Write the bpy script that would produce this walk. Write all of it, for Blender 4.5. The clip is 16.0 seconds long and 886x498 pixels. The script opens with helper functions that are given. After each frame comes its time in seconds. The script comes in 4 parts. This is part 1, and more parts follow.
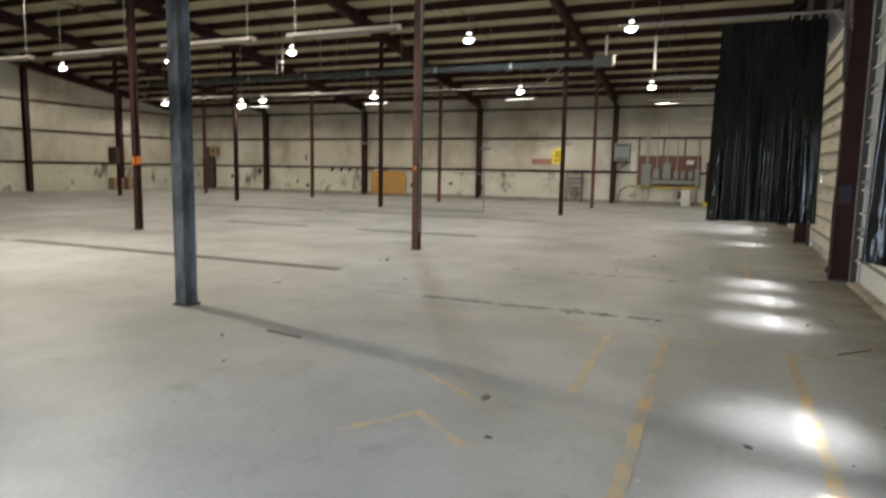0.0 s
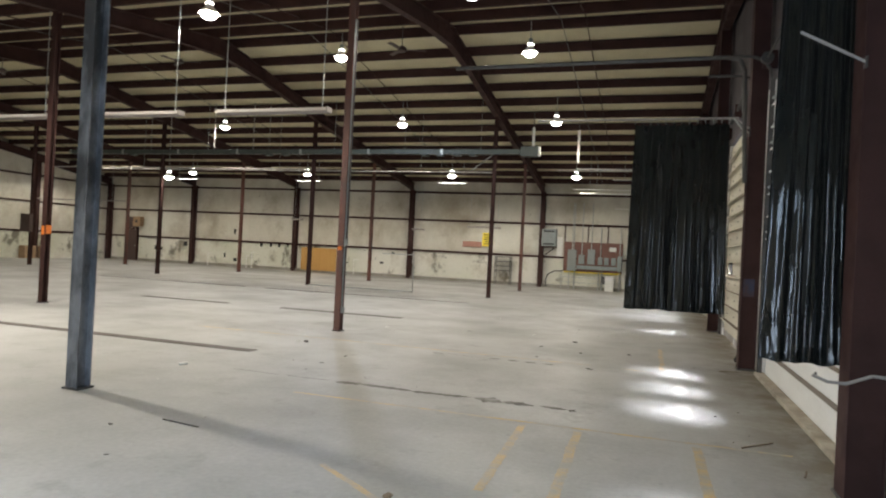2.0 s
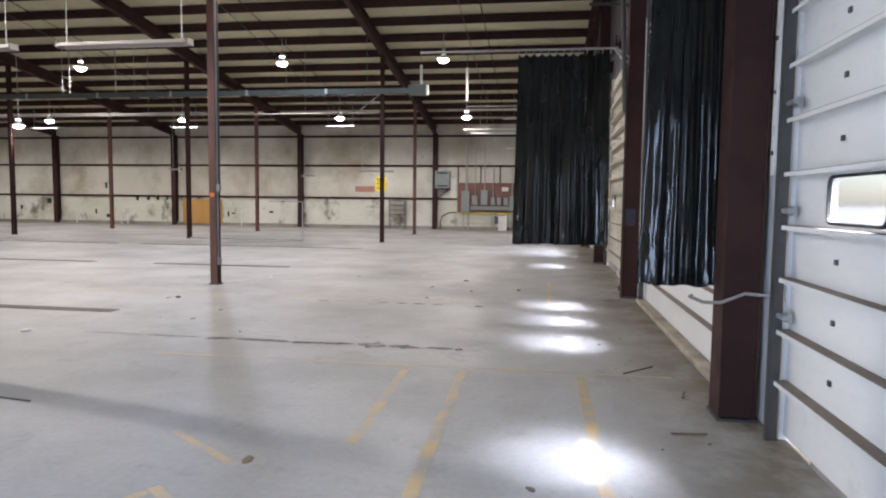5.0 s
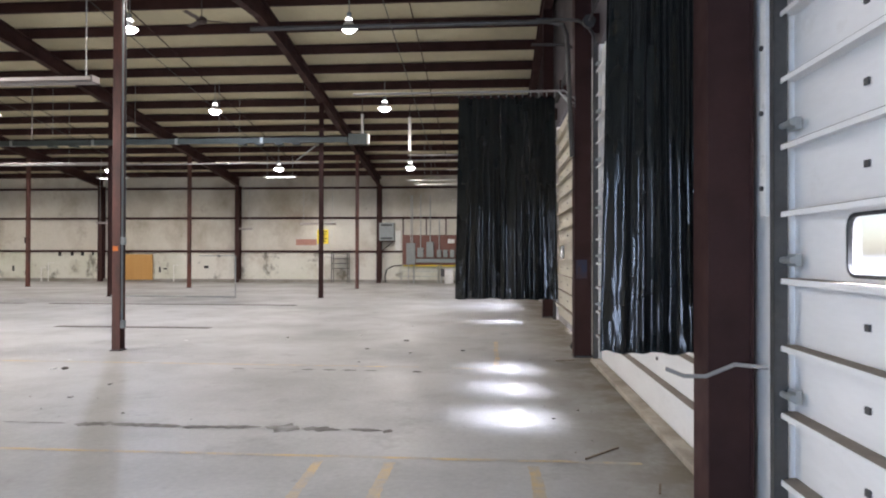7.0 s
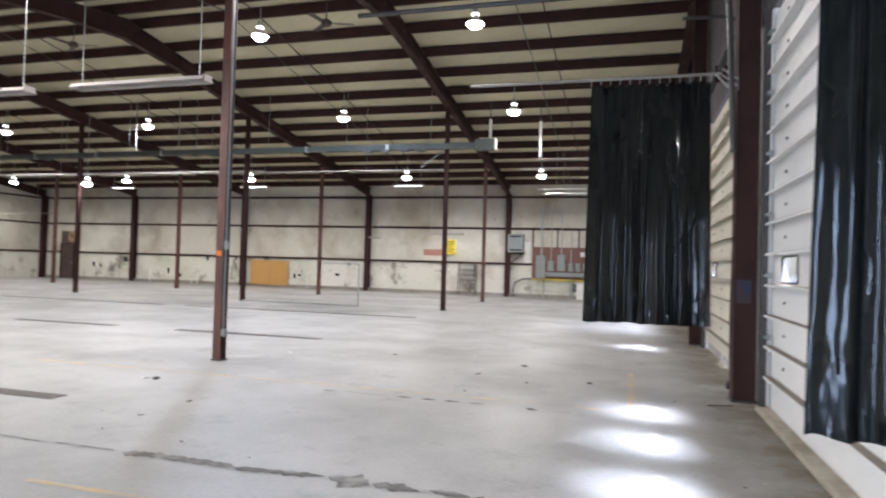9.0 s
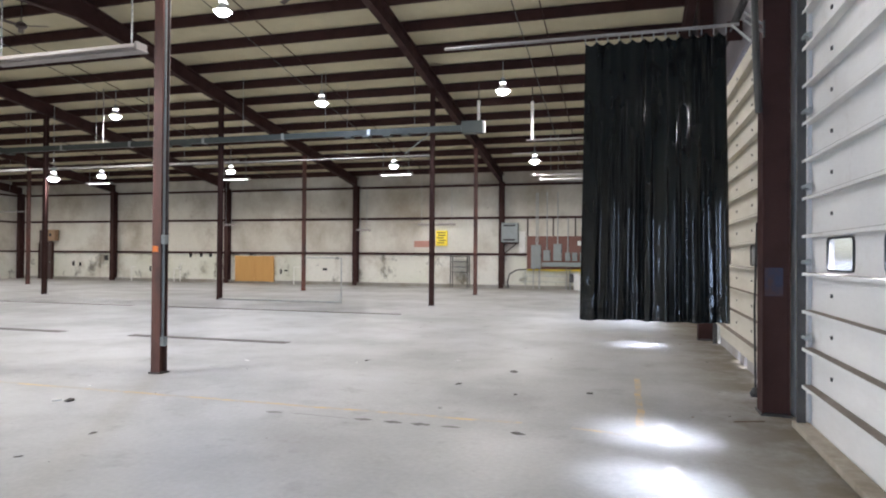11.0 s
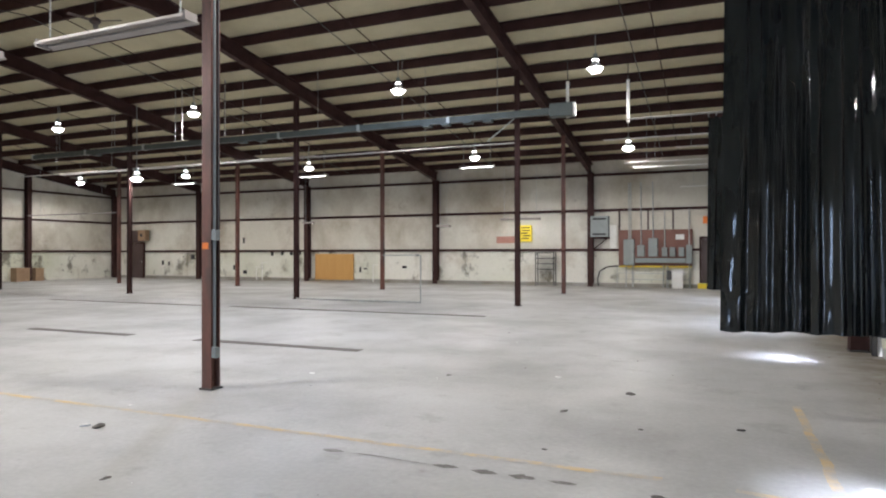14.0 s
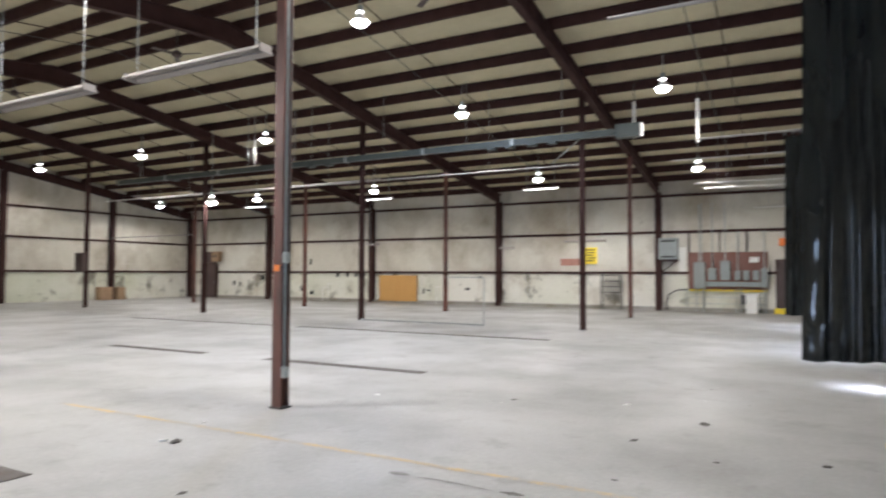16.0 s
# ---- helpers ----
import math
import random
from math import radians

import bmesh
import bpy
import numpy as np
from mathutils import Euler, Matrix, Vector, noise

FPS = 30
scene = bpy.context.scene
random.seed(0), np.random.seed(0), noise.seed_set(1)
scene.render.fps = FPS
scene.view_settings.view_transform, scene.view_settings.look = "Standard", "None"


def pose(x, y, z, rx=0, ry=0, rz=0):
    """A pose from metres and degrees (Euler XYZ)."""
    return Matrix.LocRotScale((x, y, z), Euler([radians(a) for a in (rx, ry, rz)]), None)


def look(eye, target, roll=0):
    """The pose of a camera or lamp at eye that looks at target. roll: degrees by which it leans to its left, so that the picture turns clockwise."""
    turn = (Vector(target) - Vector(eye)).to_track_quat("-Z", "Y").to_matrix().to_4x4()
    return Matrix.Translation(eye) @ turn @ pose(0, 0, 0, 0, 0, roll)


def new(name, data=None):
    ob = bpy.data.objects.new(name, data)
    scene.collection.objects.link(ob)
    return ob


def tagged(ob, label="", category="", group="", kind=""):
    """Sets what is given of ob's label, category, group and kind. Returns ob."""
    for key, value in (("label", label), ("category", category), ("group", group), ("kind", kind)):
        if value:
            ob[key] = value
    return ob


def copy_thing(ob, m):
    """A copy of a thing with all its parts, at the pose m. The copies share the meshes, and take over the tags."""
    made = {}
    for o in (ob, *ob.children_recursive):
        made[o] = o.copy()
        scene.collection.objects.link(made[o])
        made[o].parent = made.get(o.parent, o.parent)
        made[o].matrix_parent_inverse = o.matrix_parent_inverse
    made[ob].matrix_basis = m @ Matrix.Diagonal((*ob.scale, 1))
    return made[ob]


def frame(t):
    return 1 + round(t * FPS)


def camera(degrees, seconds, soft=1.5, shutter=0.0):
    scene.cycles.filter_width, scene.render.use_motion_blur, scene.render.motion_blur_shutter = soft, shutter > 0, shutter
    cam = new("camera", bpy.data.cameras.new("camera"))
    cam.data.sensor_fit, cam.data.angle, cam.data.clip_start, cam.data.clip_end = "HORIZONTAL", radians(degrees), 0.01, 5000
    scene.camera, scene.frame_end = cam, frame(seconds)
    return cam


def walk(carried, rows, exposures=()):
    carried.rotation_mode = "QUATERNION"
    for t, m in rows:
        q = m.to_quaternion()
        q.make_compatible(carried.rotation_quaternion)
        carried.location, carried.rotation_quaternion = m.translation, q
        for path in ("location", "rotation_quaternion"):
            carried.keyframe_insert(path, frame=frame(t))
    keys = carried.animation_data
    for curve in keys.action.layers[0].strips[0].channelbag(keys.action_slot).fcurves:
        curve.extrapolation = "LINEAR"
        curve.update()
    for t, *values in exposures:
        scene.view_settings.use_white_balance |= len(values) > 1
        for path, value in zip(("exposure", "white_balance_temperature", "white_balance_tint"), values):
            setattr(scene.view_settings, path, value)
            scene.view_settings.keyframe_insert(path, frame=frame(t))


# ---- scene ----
cam = camera(69.0, 16.0, soft=2.0, shutter=0.5)
PATH = [
    (0, (0.204, 0.887, 1.59), (-0.594, 2.704, 1.347), 1.0),
    (0.5, (0.245, 0.967, 1.623), (-0.491, 2.825, 1.535), 0.2),
    (1, (0.269, 0.998, 1.63), (-0.442, 2.865, 1.542), 1.2),
    (1.5, (0.297, 1.012, 1.643), (-0.412, 2.882, 1.6), 1.9),
    (2, (0.342, 1.015, 1.659), (-0.277, 2.917, 1.666), 2.9),
    (2.5, (0.329, 1.021, 1.654), (-0.238, 2.939, 1.632), 0.8),
    (3, (0.284, 1.006, 1.639), (-0.176, 2.951, 1.599), 0.1),
    (3.5, (0.322, 1.071, 1.611), (-0.071, 3.028, 1.479), 2.1),
    (4, (0.419, 1.131, 1.613), (0.0, 3.082, 1.482), 2.0),
    (4.2, (0.42, 1.169, 1.601), (0.054, 3.129, 1.443), 1.7),
    (6.3, (0.514, 2.209, 1.55), (0.234, 4.188, 1.47), 0.5),
    (6.5, (0.494, 2.282, 1.55), (0.253, 4.267, 1.524), 1.2),
    (7, (0.502, 2.557, 1.55), (0.348, 4.551, 1.564), 0.1),
    (7.5, (0.553, 2.833, 1.547), (0.144, 4.791, 1.557), 1.3),
    (8, (0.574, 3.128, 1.541), (0.14, 5.079, 1.476), 1.3),
    (8.5, (0.516, 3.524, 1.555), (0.217, 5.501, 1.519), 0.9),
    (9, (0.523, 3.923, 1.551), (-0.037, 5.842, 1.597), 1.6),
    (9.2, (0.549, 4.093, 1.572), (-0.055, 6.0, 1.606), 0.4),
    (11.3, (0.38, 5.523, 1.548), (-0.156, 7.45, 1.565), 0.0),
    (11.5, (0.314, 5.671, 1.543), (-0.233, 7.595, 1.515), -1.5),
    (12, (0.147, 6.074, 1.527), (-0.614, 7.923, 1.58), 0.8),
    (12.5, (0.044, 6.332, 1.52), (-0.71, 8.184, 1.479), 0.1),
    (13, (-0.065, 6.503, 1.539), (-0.699, 8.4, 1.538), -1.3),
    (13.5, (-0.14, 6.626, 1.526), (-0.906, 8.474, 1.528), -0.0),
    (14, (-0.146, 6.711, 1.538), (-0.932, 8.55, 1.549), -0.1),
    (14.5, (-0.15, 6.711, 1.545), (-0.983, 8.529, 1.573), -0.0),
    (15, (-0.175, 6.719, 1.551), (-1.007, 8.536, 1.607), 0.8),
    (15.5, (-0.15, 6.694, 1.554), (-0.942, 8.527, 1.671), 0.8),
    (16, (-0.173, 6.693, 1.553), (-1.132, 8.446, 1.631), 0.2),
]
EXPOSURES = [(0.0, 0.5, 6500, 9), (0.6, 0.6, 6600, 8), (2.0, 0.83, 6350, 10), (3.5, 1.0, 5800, 18), (6.5, 1.0, 5900, 18), (7.5, 1.13, 5830, 17), (8.0, 1.15, 5800, 16), (9.0, 1.3, 5700, 16), (12.0, 1.12, 5650, 15), (15.0, 1.12, 5750, 14), (16.0, 1.22, 5750, 14)]
walk(cam, [(t, look(eye, target, roll)) for t, eye, target, roll in PATH], EXPOSURES)

# ---- world and sun ----
SUN_WAY = Vector((-1.27, 0.27, -1.57)).normalized()
world = bpy.data.worlds.new("world")
scene.world = world
world.use_nodes = True
sky = world.node_tree.nodes.new("ShaderNodeTexSky")
sky.sky_type, sky.sun_disc = "NISHITA", False
sky.sun_elevation = math.asin(-SUN_WAY.z)
sky.sun_rotation = math.atan2(-SUN_WAY.x, -SUN_WAY.y)
back = world.node_tree.nodes["Background"]
back.inputs["Strength"].default_value = 0.15
world.node_tree.links.new(sky.outputs[0], back.inputs[0])
sun = new("sun", bpy.data.lights.new("sun", "SUN"))
sun.data.energy, sun.data.angle, sun.data.color = 5.0, radians(0.6), (1, 0.95, 0.88)
sun.matrix_world = look((20, -5, 30), Vector((20, -5, 30)) + SUN_WAY)
LAMP_WATTS = 190.0
WINDOW_WATTS = 6.5
OPEN_X0, OPEN_X1, OPEN_TOP = -3.5, -0.7, 3.1    # unseen open doorway, assumed in the wall behind the start
# area lamp across the unseen doorway, added as bluish fill
daylight = new("doorway_daylight", bpy.data.lights.new("doorway_daylight", "AREA"))
daylight.data.shape, daylight.data.size, daylight.data.size_y = "RECTANGLE", 2.7, 3.0
daylight.data.energy, daylight.data.color = 120.0, (0.62, 0.79, 1.0)
daylight.matrix_basis = look((-2.1, 0.2, 1.58), (-2.1, 5.0, 1.58))

# ---- plan (metres) ----
X_LINES = (-5.44, -13.07, -20.7, -28.32)      # rafter lines
X_LEFT, X_RIGHT = -35.5, 2.02                 # end walls, inner faces
Y_NEAR, Y_FAR, Y_RIDGE = 0.35, 36.25, 18.42    # side walls and ridge
COL_Y = (6.4, 12.4, 24.53, 30.5)
EAVE, SLOPE = 5.06, 0.145


def under(y):
    """Height of the rafters' underside."""
    return EAVE + SLOPE * (abs(Y_FAR - Y_RIDGE) - abs(y - Y_RIDGE))


# ---- materials ----
def mat(name, base, rough=0.6, metal=0.0, dirt=None, amount=0.4, scale=3.0, fine=40.0, bump=0.1, grain_by=0.06, spec=0.5, stretch=(1, 1, 1), dirt_at=(0.45, 0.75), alt=None, rough_var=0.12):
    m = bpy.data.materials.new(name)
    m.use_nodes = True
    n, l = m.node_tree.nodes, m.node_tree.links
    b = n["Principled BSDF"]
    b.inputs["Metallic"].default_value = metal
    b.inputs["Specular IOR Level"].default_value = spec
    tc = n.new("ShaderNodeTexCoord")
    geo = n.new("ShaderNodeNewGeometry")
    mp = n.new("ShaderNodeMapping")
    mp.inputs["Scale"].default_value = stretch
    l.new(geo.outputs["Position"], mp.inputs["Vector"])
    big = n.new("ShaderNodeTexNoise")
    big.inputs["Scale"].default_value, big.inputs["Detail"].default_value, big.inputs["Roughness"].default_value = scale, 8, 0.62
    l.new(mp.outputs[0], big.inputs["Vector"])
    small = n.new("ShaderNodeTexNoise")
    small.inputs["Scale"].default_value, small.inputs["Detail"].default_value = fine, 4
    l.new(mp.outputs[0], small.inputs["Vector"])
    ramp = n.new("ShaderNodeMapRange")
    ramp.inputs[1].default_value, ramp.inputs[2].default_value = dirt_at
    ramp.inputs[4].default_value = amount
    l.new(big.outputs[0], ramp.inputs[0])
    mix = n.new("ShaderNodeMix")
    mix.data_type = "RGBA"
    mix.inputs[6].default_value = (*base, 1)
    mix.inputs[7].default_value = (*(dirt or [c * 0.5 for c in base]), 1)
    l.new(ramp.outputs[0], mix.inputs[0])
    grain = n.new("ShaderNodeMix")
    grain.data_type, grain.blend_type = "RGBA", "MULTIPLY"
    g = n.new("ShaderNodeMapRange")
    g.inputs[1].default_value, g.inputs[2].default_value, g.inputs[3].default_value, g.inputs[4].default_value = 0.3, 0.7, 1 - grain_by, 1 + grain_by
    l.new(small.outputs[0], g.inputs[0])
    grain.inputs[0].default_value = 1
    l.new(mix.outputs[2], grain.inputs[6])
    l.new(g.outputs[0], grain.inputs[7])
    l.new(grain.outputs[2], b.inputs["Base Color"])
    rr = n.new("ShaderNodeMapRange")
    rr.inputs[1].default_value, rr.inputs[2].default_value = 0.3, 0.7
    rr.inputs[3].default_value, rr.inputs[4].default_value = max(0.02, rough - rough_var), min(1, rough + rough_var)
    l.new(big.outputs[0], rr.inputs[0])
    l.new(rr.outputs[0], b.inputs["Roughness"])
    if bump:
        bp = n.new("ShaderNodeBump")
        bp.inputs["Strength"].default_value, bp.inputs["Distance"].default_value = bump, 0.01
        l.new(small.outputs[0], bp.inputs["Height"])
        l.new(bp.outputs[0], b.inputs["Normal"])
    if alt:  # a second, broader tone
        wide = n.new("ShaderNodeTexNoise")
        wide.inputs["Scale"].default_value, wide.inputs["Detail"].default_value = alt[1], 5
        l.new(geo.outputs["Position"], wide.inputs["Vector"])
        w = n.new("ShaderNodeMapRange")
        w.inputs[1].default_value, w.inputs[2].default_value = 0.42, 0.66
        l.new(wide.outputs[0], w.inputs[0])
        first = n.new("ShaderNodeMix")
        first.data_type = "RGBA"
        first.inputs[6].default_value, first.inputs[7].default_value = (*base, 1), (*alt[0], 1)
        l.new(w.outputs[0], first.inputs[0])
        l.new(first.outputs[2], mix.inputs[6])
    return m


def stain(m, colour, scale, at, amount, seed=0.0, along_wall=None, axis=0):
    """Lays ragged stains over a material's colour; along_wall: x (or y, axis 1) from which they thicken, and where they are thickest."""
    n, l = m.node_tree.nodes, m.node_tree.links
    b = n["Principled BSDF"]
    old = b.inputs["Base Color"].links[0].from_socket
    geo = n.new("ShaderNodeNewGeometry")
    tex = n.new("ShaderNodeTexNoise")
    tex.noise_dimensions = "4D"
    tex.inputs["W"].default_value = seed
    tex.inputs["Scale"].default_value, tex.inputs["Detail"].default_value, tex.inputs["Roughness"].default_value = scale, 9, 0.68
    l.new(geo.outputs["Position"], tex.inputs["Vector"])
    r = n.new("ShaderNodeMapRange")
    r.inputs[1].default_value, r.inputs[2].default_value, r.inputs[4].default_value = at[0], at[1], amount
    l.new(tex.outputs[0], r.inputs[0])
    out = r.outputs[0]
    if along_wall:
        xyz = n.new("ShaderNodeSeparateXYZ")
        l.new(geo.outputs["Position"], xyz.inputs[0])
        w = n.new("ShaderNodeMapRange")
        w.inputs[1].default_value, w.inputs[2].default_value = along_wall
        l.new(xyz.outputs[axis], w.inputs[0])
        times = n.new("ShaderNodeMath")
        times.operation = "MULTIPLY"
        l.new(out, times.inputs[0]), l.new(w.outputs[0], times.inputs[1])
        out = times.outputs[0]
    mix = n.new("ShaderNodeMix")
    mix.data_type = "RGBA"
    l.new(out, mix.inputs[0]), l.new(old, mix.inputs[6])
    mix.inputs[7].default_value = (*colour, 1)
    l.new(mix.outputs[2], b.inputs["Base Color"])


def glow(name, colour, strength):
    m = bpy.data.materials.new(name)
    m.use_nodes = True
    b = m.node_tree.nodes["Principled BSDF"]
    b.inputs["Base Color"].default_value = (*colour, 1)
    b.inputs["Emission Color"].default_value = (*colour, 1)
    b.inputs["Emission Strength"].default_value = strength
    return m


def glass(name):
    m = bpy.data.materials.new(name)
    m.use_nodes = True
    b = m.node_tree.nodes["Principled BSDF"]
    b.inputs["Roughness"].default_value, b.inputs["IOR"].default_value = 0.05, 1.45
    b.inputs["Transmission Weight"].default_value = 1
    return m


CONCRETE = mat("worn_concrete", (0.375, 0.37, 0.35), 0.52, dirt=(0.2, 0.185, 0.165), amount=0.5, scale=0.55, fine=22, bump=0.0, grain_by=0.06, alt=((0.47, 0.465, 0.455), 0.22), spec=0.45, dirt_at=(0.44, 0.8), rough_var=0.16)
stain(CONCRETE, (0.2, 0.185, 0.165), 1.7, (0.56, 0.72), 0.6, 3.0)
stain(CONCRETE, (0.17, 0.155, 0.14), 5.5, (0.62, 0.72), 0.55, 8.0)
stain(CONCRETE, (0.15, 0.12, 0.075), 1.6, (0.3, 0.55), 0.95, 5.0, (0.95, 1.85))
stain(CONCRETE, (0.2, 0.17, 0.12), 0.9, (0.3, 0.6), 0.8, 11.0, (33.6, 35.9), 1)
CRACK = mat("crack_filler", (0.14, 0.13, 0.115), 0.8, dirt=(0.36, 0.35, 0.33), amount=0.9, scale=3.5, bump=0.2, dirt_at=(0.46, 0.64))
TRENCH = mat("rusty_steel_plate", (0.1, 0.085, 0.075), 0.6, 0.3, dirt=(0.17, 0.12, 0.09), scale=4)
YELLOW_LINE = mat("worn_yellow_paint", (0.56, 0.41, 0.19), 0.56, dirt=(0.4, 0.38, 0.34), amount=1.0, scale=3.6, dirt_at=(0.38, 0.6))
WALL_WHITE = mat("dirty_white_wall_panel", (0.55, 0.52, 0.44), 0.55, dirt=(0.27, 0.215, 0.14), amount=0.75, scale=0.45, fine=9, bump=0.03, grain_by=0.03, stretch=(1, 1, 0.7), dirt_at=(0.46, 0.72), alt=((0.62, 0.6, 0.53), 0.2))
WALL_SCUFF = mat("scuffed_white_wall_panel", (0.74, 0.72, 0.65), 0.5, dirt=(0.1, 0.085, 0.06), amount=0.8, scale=1.0, fine=9, bump=0.03, grain_by=0.03, stretch=(1, 1, 0.8), dirt_at=(0.555, 0.64), alt=((0.56, 0.57, 0.45), 0.25))
WALL_SHADE = mat("near_black_sheet", (0.06, 0.05, 0.055), 0.6, dirt=(0.12, 0.1, 0.1), scale=1.5)
ROOF = mat("cream_roof_insulation", (0.58, 0.525, 0.35), 0.5, dirt=(0.42, 0.365, 0.23), amount=0.5, scale=0.7, fine=5, bump=0.15, grain_by=0.03)
MAROON = mat("maroon_primer_steel", (0.05, 0.024, 0.021), 0.7, dirt=(0.03, 0.017, 0.016), amount=0.8, scale=2.5, bump=0.05, spec=0.15)
RUST = mat("red_oxide_worn_steel", (0.15, 0.058, 0.042), 0.6, dirt=(0.045, 0.034, 0.03), amount=0.9, scale=2.2, stretch=(1, 1, 0.35), dirt_at=(0.42, 0.66))
BLUE_STEEL = mat("blue_grey_painted_steel", (0.25, 0.26, 0.28), 0.38, 0.2, dirt=(0.04, 0.043, 0.047), amount=0.95, scale=1.5, stretch=(1, 1, 0.5), dirt_at=(0.44, 0.58))
GALV = mat("galvanised_steel", (0.42, 0.44, 0.43), 0.4, 0.6, dirt=(0.25, 0.26, 0.25), scale=5)
GREY_PAINT = mat("grey_enamel", (0.26, 0.285, 0.28), 0.45, 0.1, dirt=(0.17, 0.18, 0.175), scale=4)
DUCT = mat("grey_green_duct_enamel", (0.085, 0.1, 0.093), 0.5, 0.1, dirt=(0.055, 0.062, 0.058), scale=3)
SILL = mat("dirty_cream_curb", (0.42, 0.37, 0.29), 0.75, dirt=(0.17, 0.135, 0.09), amount=0.85, scale=2.2, dirt_at=(0.42, 0.7))
BLUE_MARK = mat("dark_blue_overspray", (0.02, 0.026, 0.06), 0.6, dirt=(0.06, 0.03, 0.03), amount=0.9, scale=6, dirt_at=(0.45, 0.6))
DIM_PANE = mat("opaque_grey_pane", (0.22, 0.22, 0.2), 0.35, dirt=(0.08, 0.085, 0.08), scale=5)
DARK_STEEL = mat("dark_track_steel", (0.095, 0.092, 0.088), 0.5, 0.5, dirt=(0.06, 0.055, 0.05), scale=6)
DOOR_WHITE = mat("white_door_skin", (0.79, 0.78, 0.75), 0.42, dirt=(0.6, 0.57, 0.52), amount=0.5, scale=1.3, fine=25, bump=0.0, grain_by=0.02, stretch=(1, 0.4, 1.6))
RUBBER = mat("black_rubber", (0.02, 0.02, 0.02), 0.6)
VINYL = mat("black_green_vinyl", (0.018, 0.021, 0.021), 0.085, dirt=(0.034, 0.037, 0.036), amount=0.6, scale=1.4, fine=5, bump=0.04, stretch=(1, 1, 0.3), spec=0.75, rough_var=0.035)
AGED_WHITE = mat("aged_white_reflector", (0.34, 0.31, 0.29), 0.75, dirt=(0.27, 0.24, 0.21), scale=3, spec=0.2)
AGED_STEEL = mat("aged_rib_steel", (0.34, 0.32, 0.3), 0.55, 0.2, dirt=(0.16, 0.13, 0.11), scale=3)
DUSTY = mat("brown_dust", (0.2, 0.165, 0.13), 0.95, dirt=(0.34, 0.31, 0.27), scale=4)
WHITE_METAL = mat("white_enamel", (0.75, 0.74, 0.7), 0.35, dirt=(0.55, 0.52, 0.45), scale=3)
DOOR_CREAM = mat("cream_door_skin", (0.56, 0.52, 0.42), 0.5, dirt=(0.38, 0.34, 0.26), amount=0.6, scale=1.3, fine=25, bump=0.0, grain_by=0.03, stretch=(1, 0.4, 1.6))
PLYWOOD = mat("orange_plywood", (0.52, 0.29, 0.085), 0.55, dirt=(0.42, 0.21, 0.06), scale=1.5, stretch=(4, 4, 0.5))
BOARD = mat("red_brown_board", (0.17, 0.075, 0.055), 0.65, dirt=(0.1, 0.05, 0.04), scale=2)
BROWN_DOOR = mat("dark_brown_door_paint", (0.07, 0.045, 0.04), 0.45, scale=2)
YELLOW = mat("yellow_sign_paint", (0.78, 0.6, 0.02), 0.45, dirt=(0.6, 0.45, 0.03), amount=0.3)
ORANGE = mat("orange_tape", (0.75, 0.2, 0.03), 0.5)
stain(WALL_WHITE, (0.2, 0.15, 0.09), 0.7, (0.55, 0.75), 0.6, 2.0)
stain(WALL_WHITE, (0.1, 0.08, 0.06), 3.2, (0.64, 0.72), 0.6, 6.0)
stain(WALL_SCUFF, (0.3, 0.23, 0.14), 0.6, (0.5, 0.7), 0.6, 4.0)
stain(WALL_SCUFF, (0.05, 0.045, 0.04), 2.8, (0.63, 0.68), 0.85, 9.0)
stain(DOOR_WHITE, (0.42, 0.36, 0.29), 2.2, (0.56, 0.72), 0.4, 7.0)
BLACK = mat("black_paint", (0.02, 0.02, 0.02), 0.5)
WOOD = mat("weathered_wood", (0.2, 0.15, 0.1), 0.8, scale=6, stretch=(6, 1, 1))
CARDBOARD = mat("brown_cardboard", (0.33, 0.22, 0.13), 0.85, scale=3)
PAPER = mat("white_litter", (0.75, 0.75, 0.72), 0.8, scale=9)
DEBRIS = mat("dark_debris", (0.1, 0.09, 0.08), 0.85, scale=9)
BULB = glow("lamp_glow", (1.0, 0.97, 0.9), 30.0)
TUBE = glow("tube_glow", (1.0, 0.98, 0.9), 6.0)
GLASS = glass("clear_pane")
GROUND = mat("outdoor_concrete", (0.55, 0.54, 0.51), 0.8, scale=0.5)


# ---- mesh helpers ----
def box(bm, x0, x1, y0, y1, z0, z1, m=None, bevel=0.0):
    r = bmesh.ops.create_cube(bm, size=1)
    mm = Matrix.Translation(((x0 + x1) / 2, (y0 + y1) / 2, (z0 + z1) / 2)) @ Matrix.Diagonal((x1 - x0, y1 - y0, z1 - z0, 1))
    bmesh.ops.transform(bm, matrix=(m @ mm) if m else mm, verts=r["verts"])
    if bevel:
        bmesh.ops.bevel(bm, geom=list({e for v in r["verts"] for e in v.link_edges}), offset=bevel, segments=2, affect="EDGES", profile=0.6)


def rod(bm, a, b, r, seg=8, r2=None):
    a, b = Vector(a), Vector(b)
    d = b - a
    m = Matrix.Translation((a + b) / 2) @ d.to_track_quat("Z", "Y").to_matrix().to_4x4()
    bmesh.ops.create_cone(bm, cap_ends=True, segments=seg, radius1=r, radius2=r if r2 is None else r2, depth=d.length, matrix=m)


def pipe(bm, pts, r, seg=8):
    for a, b in zip(pts, pts[1:]):
        rod(bm, a, b, r, seg)
    for p in pts[1:-1]:
        bmesh.ops.create_icosphere(bm, subdivisions=1, radius=r * 1.04, matrix=Matrix.Translation(p))


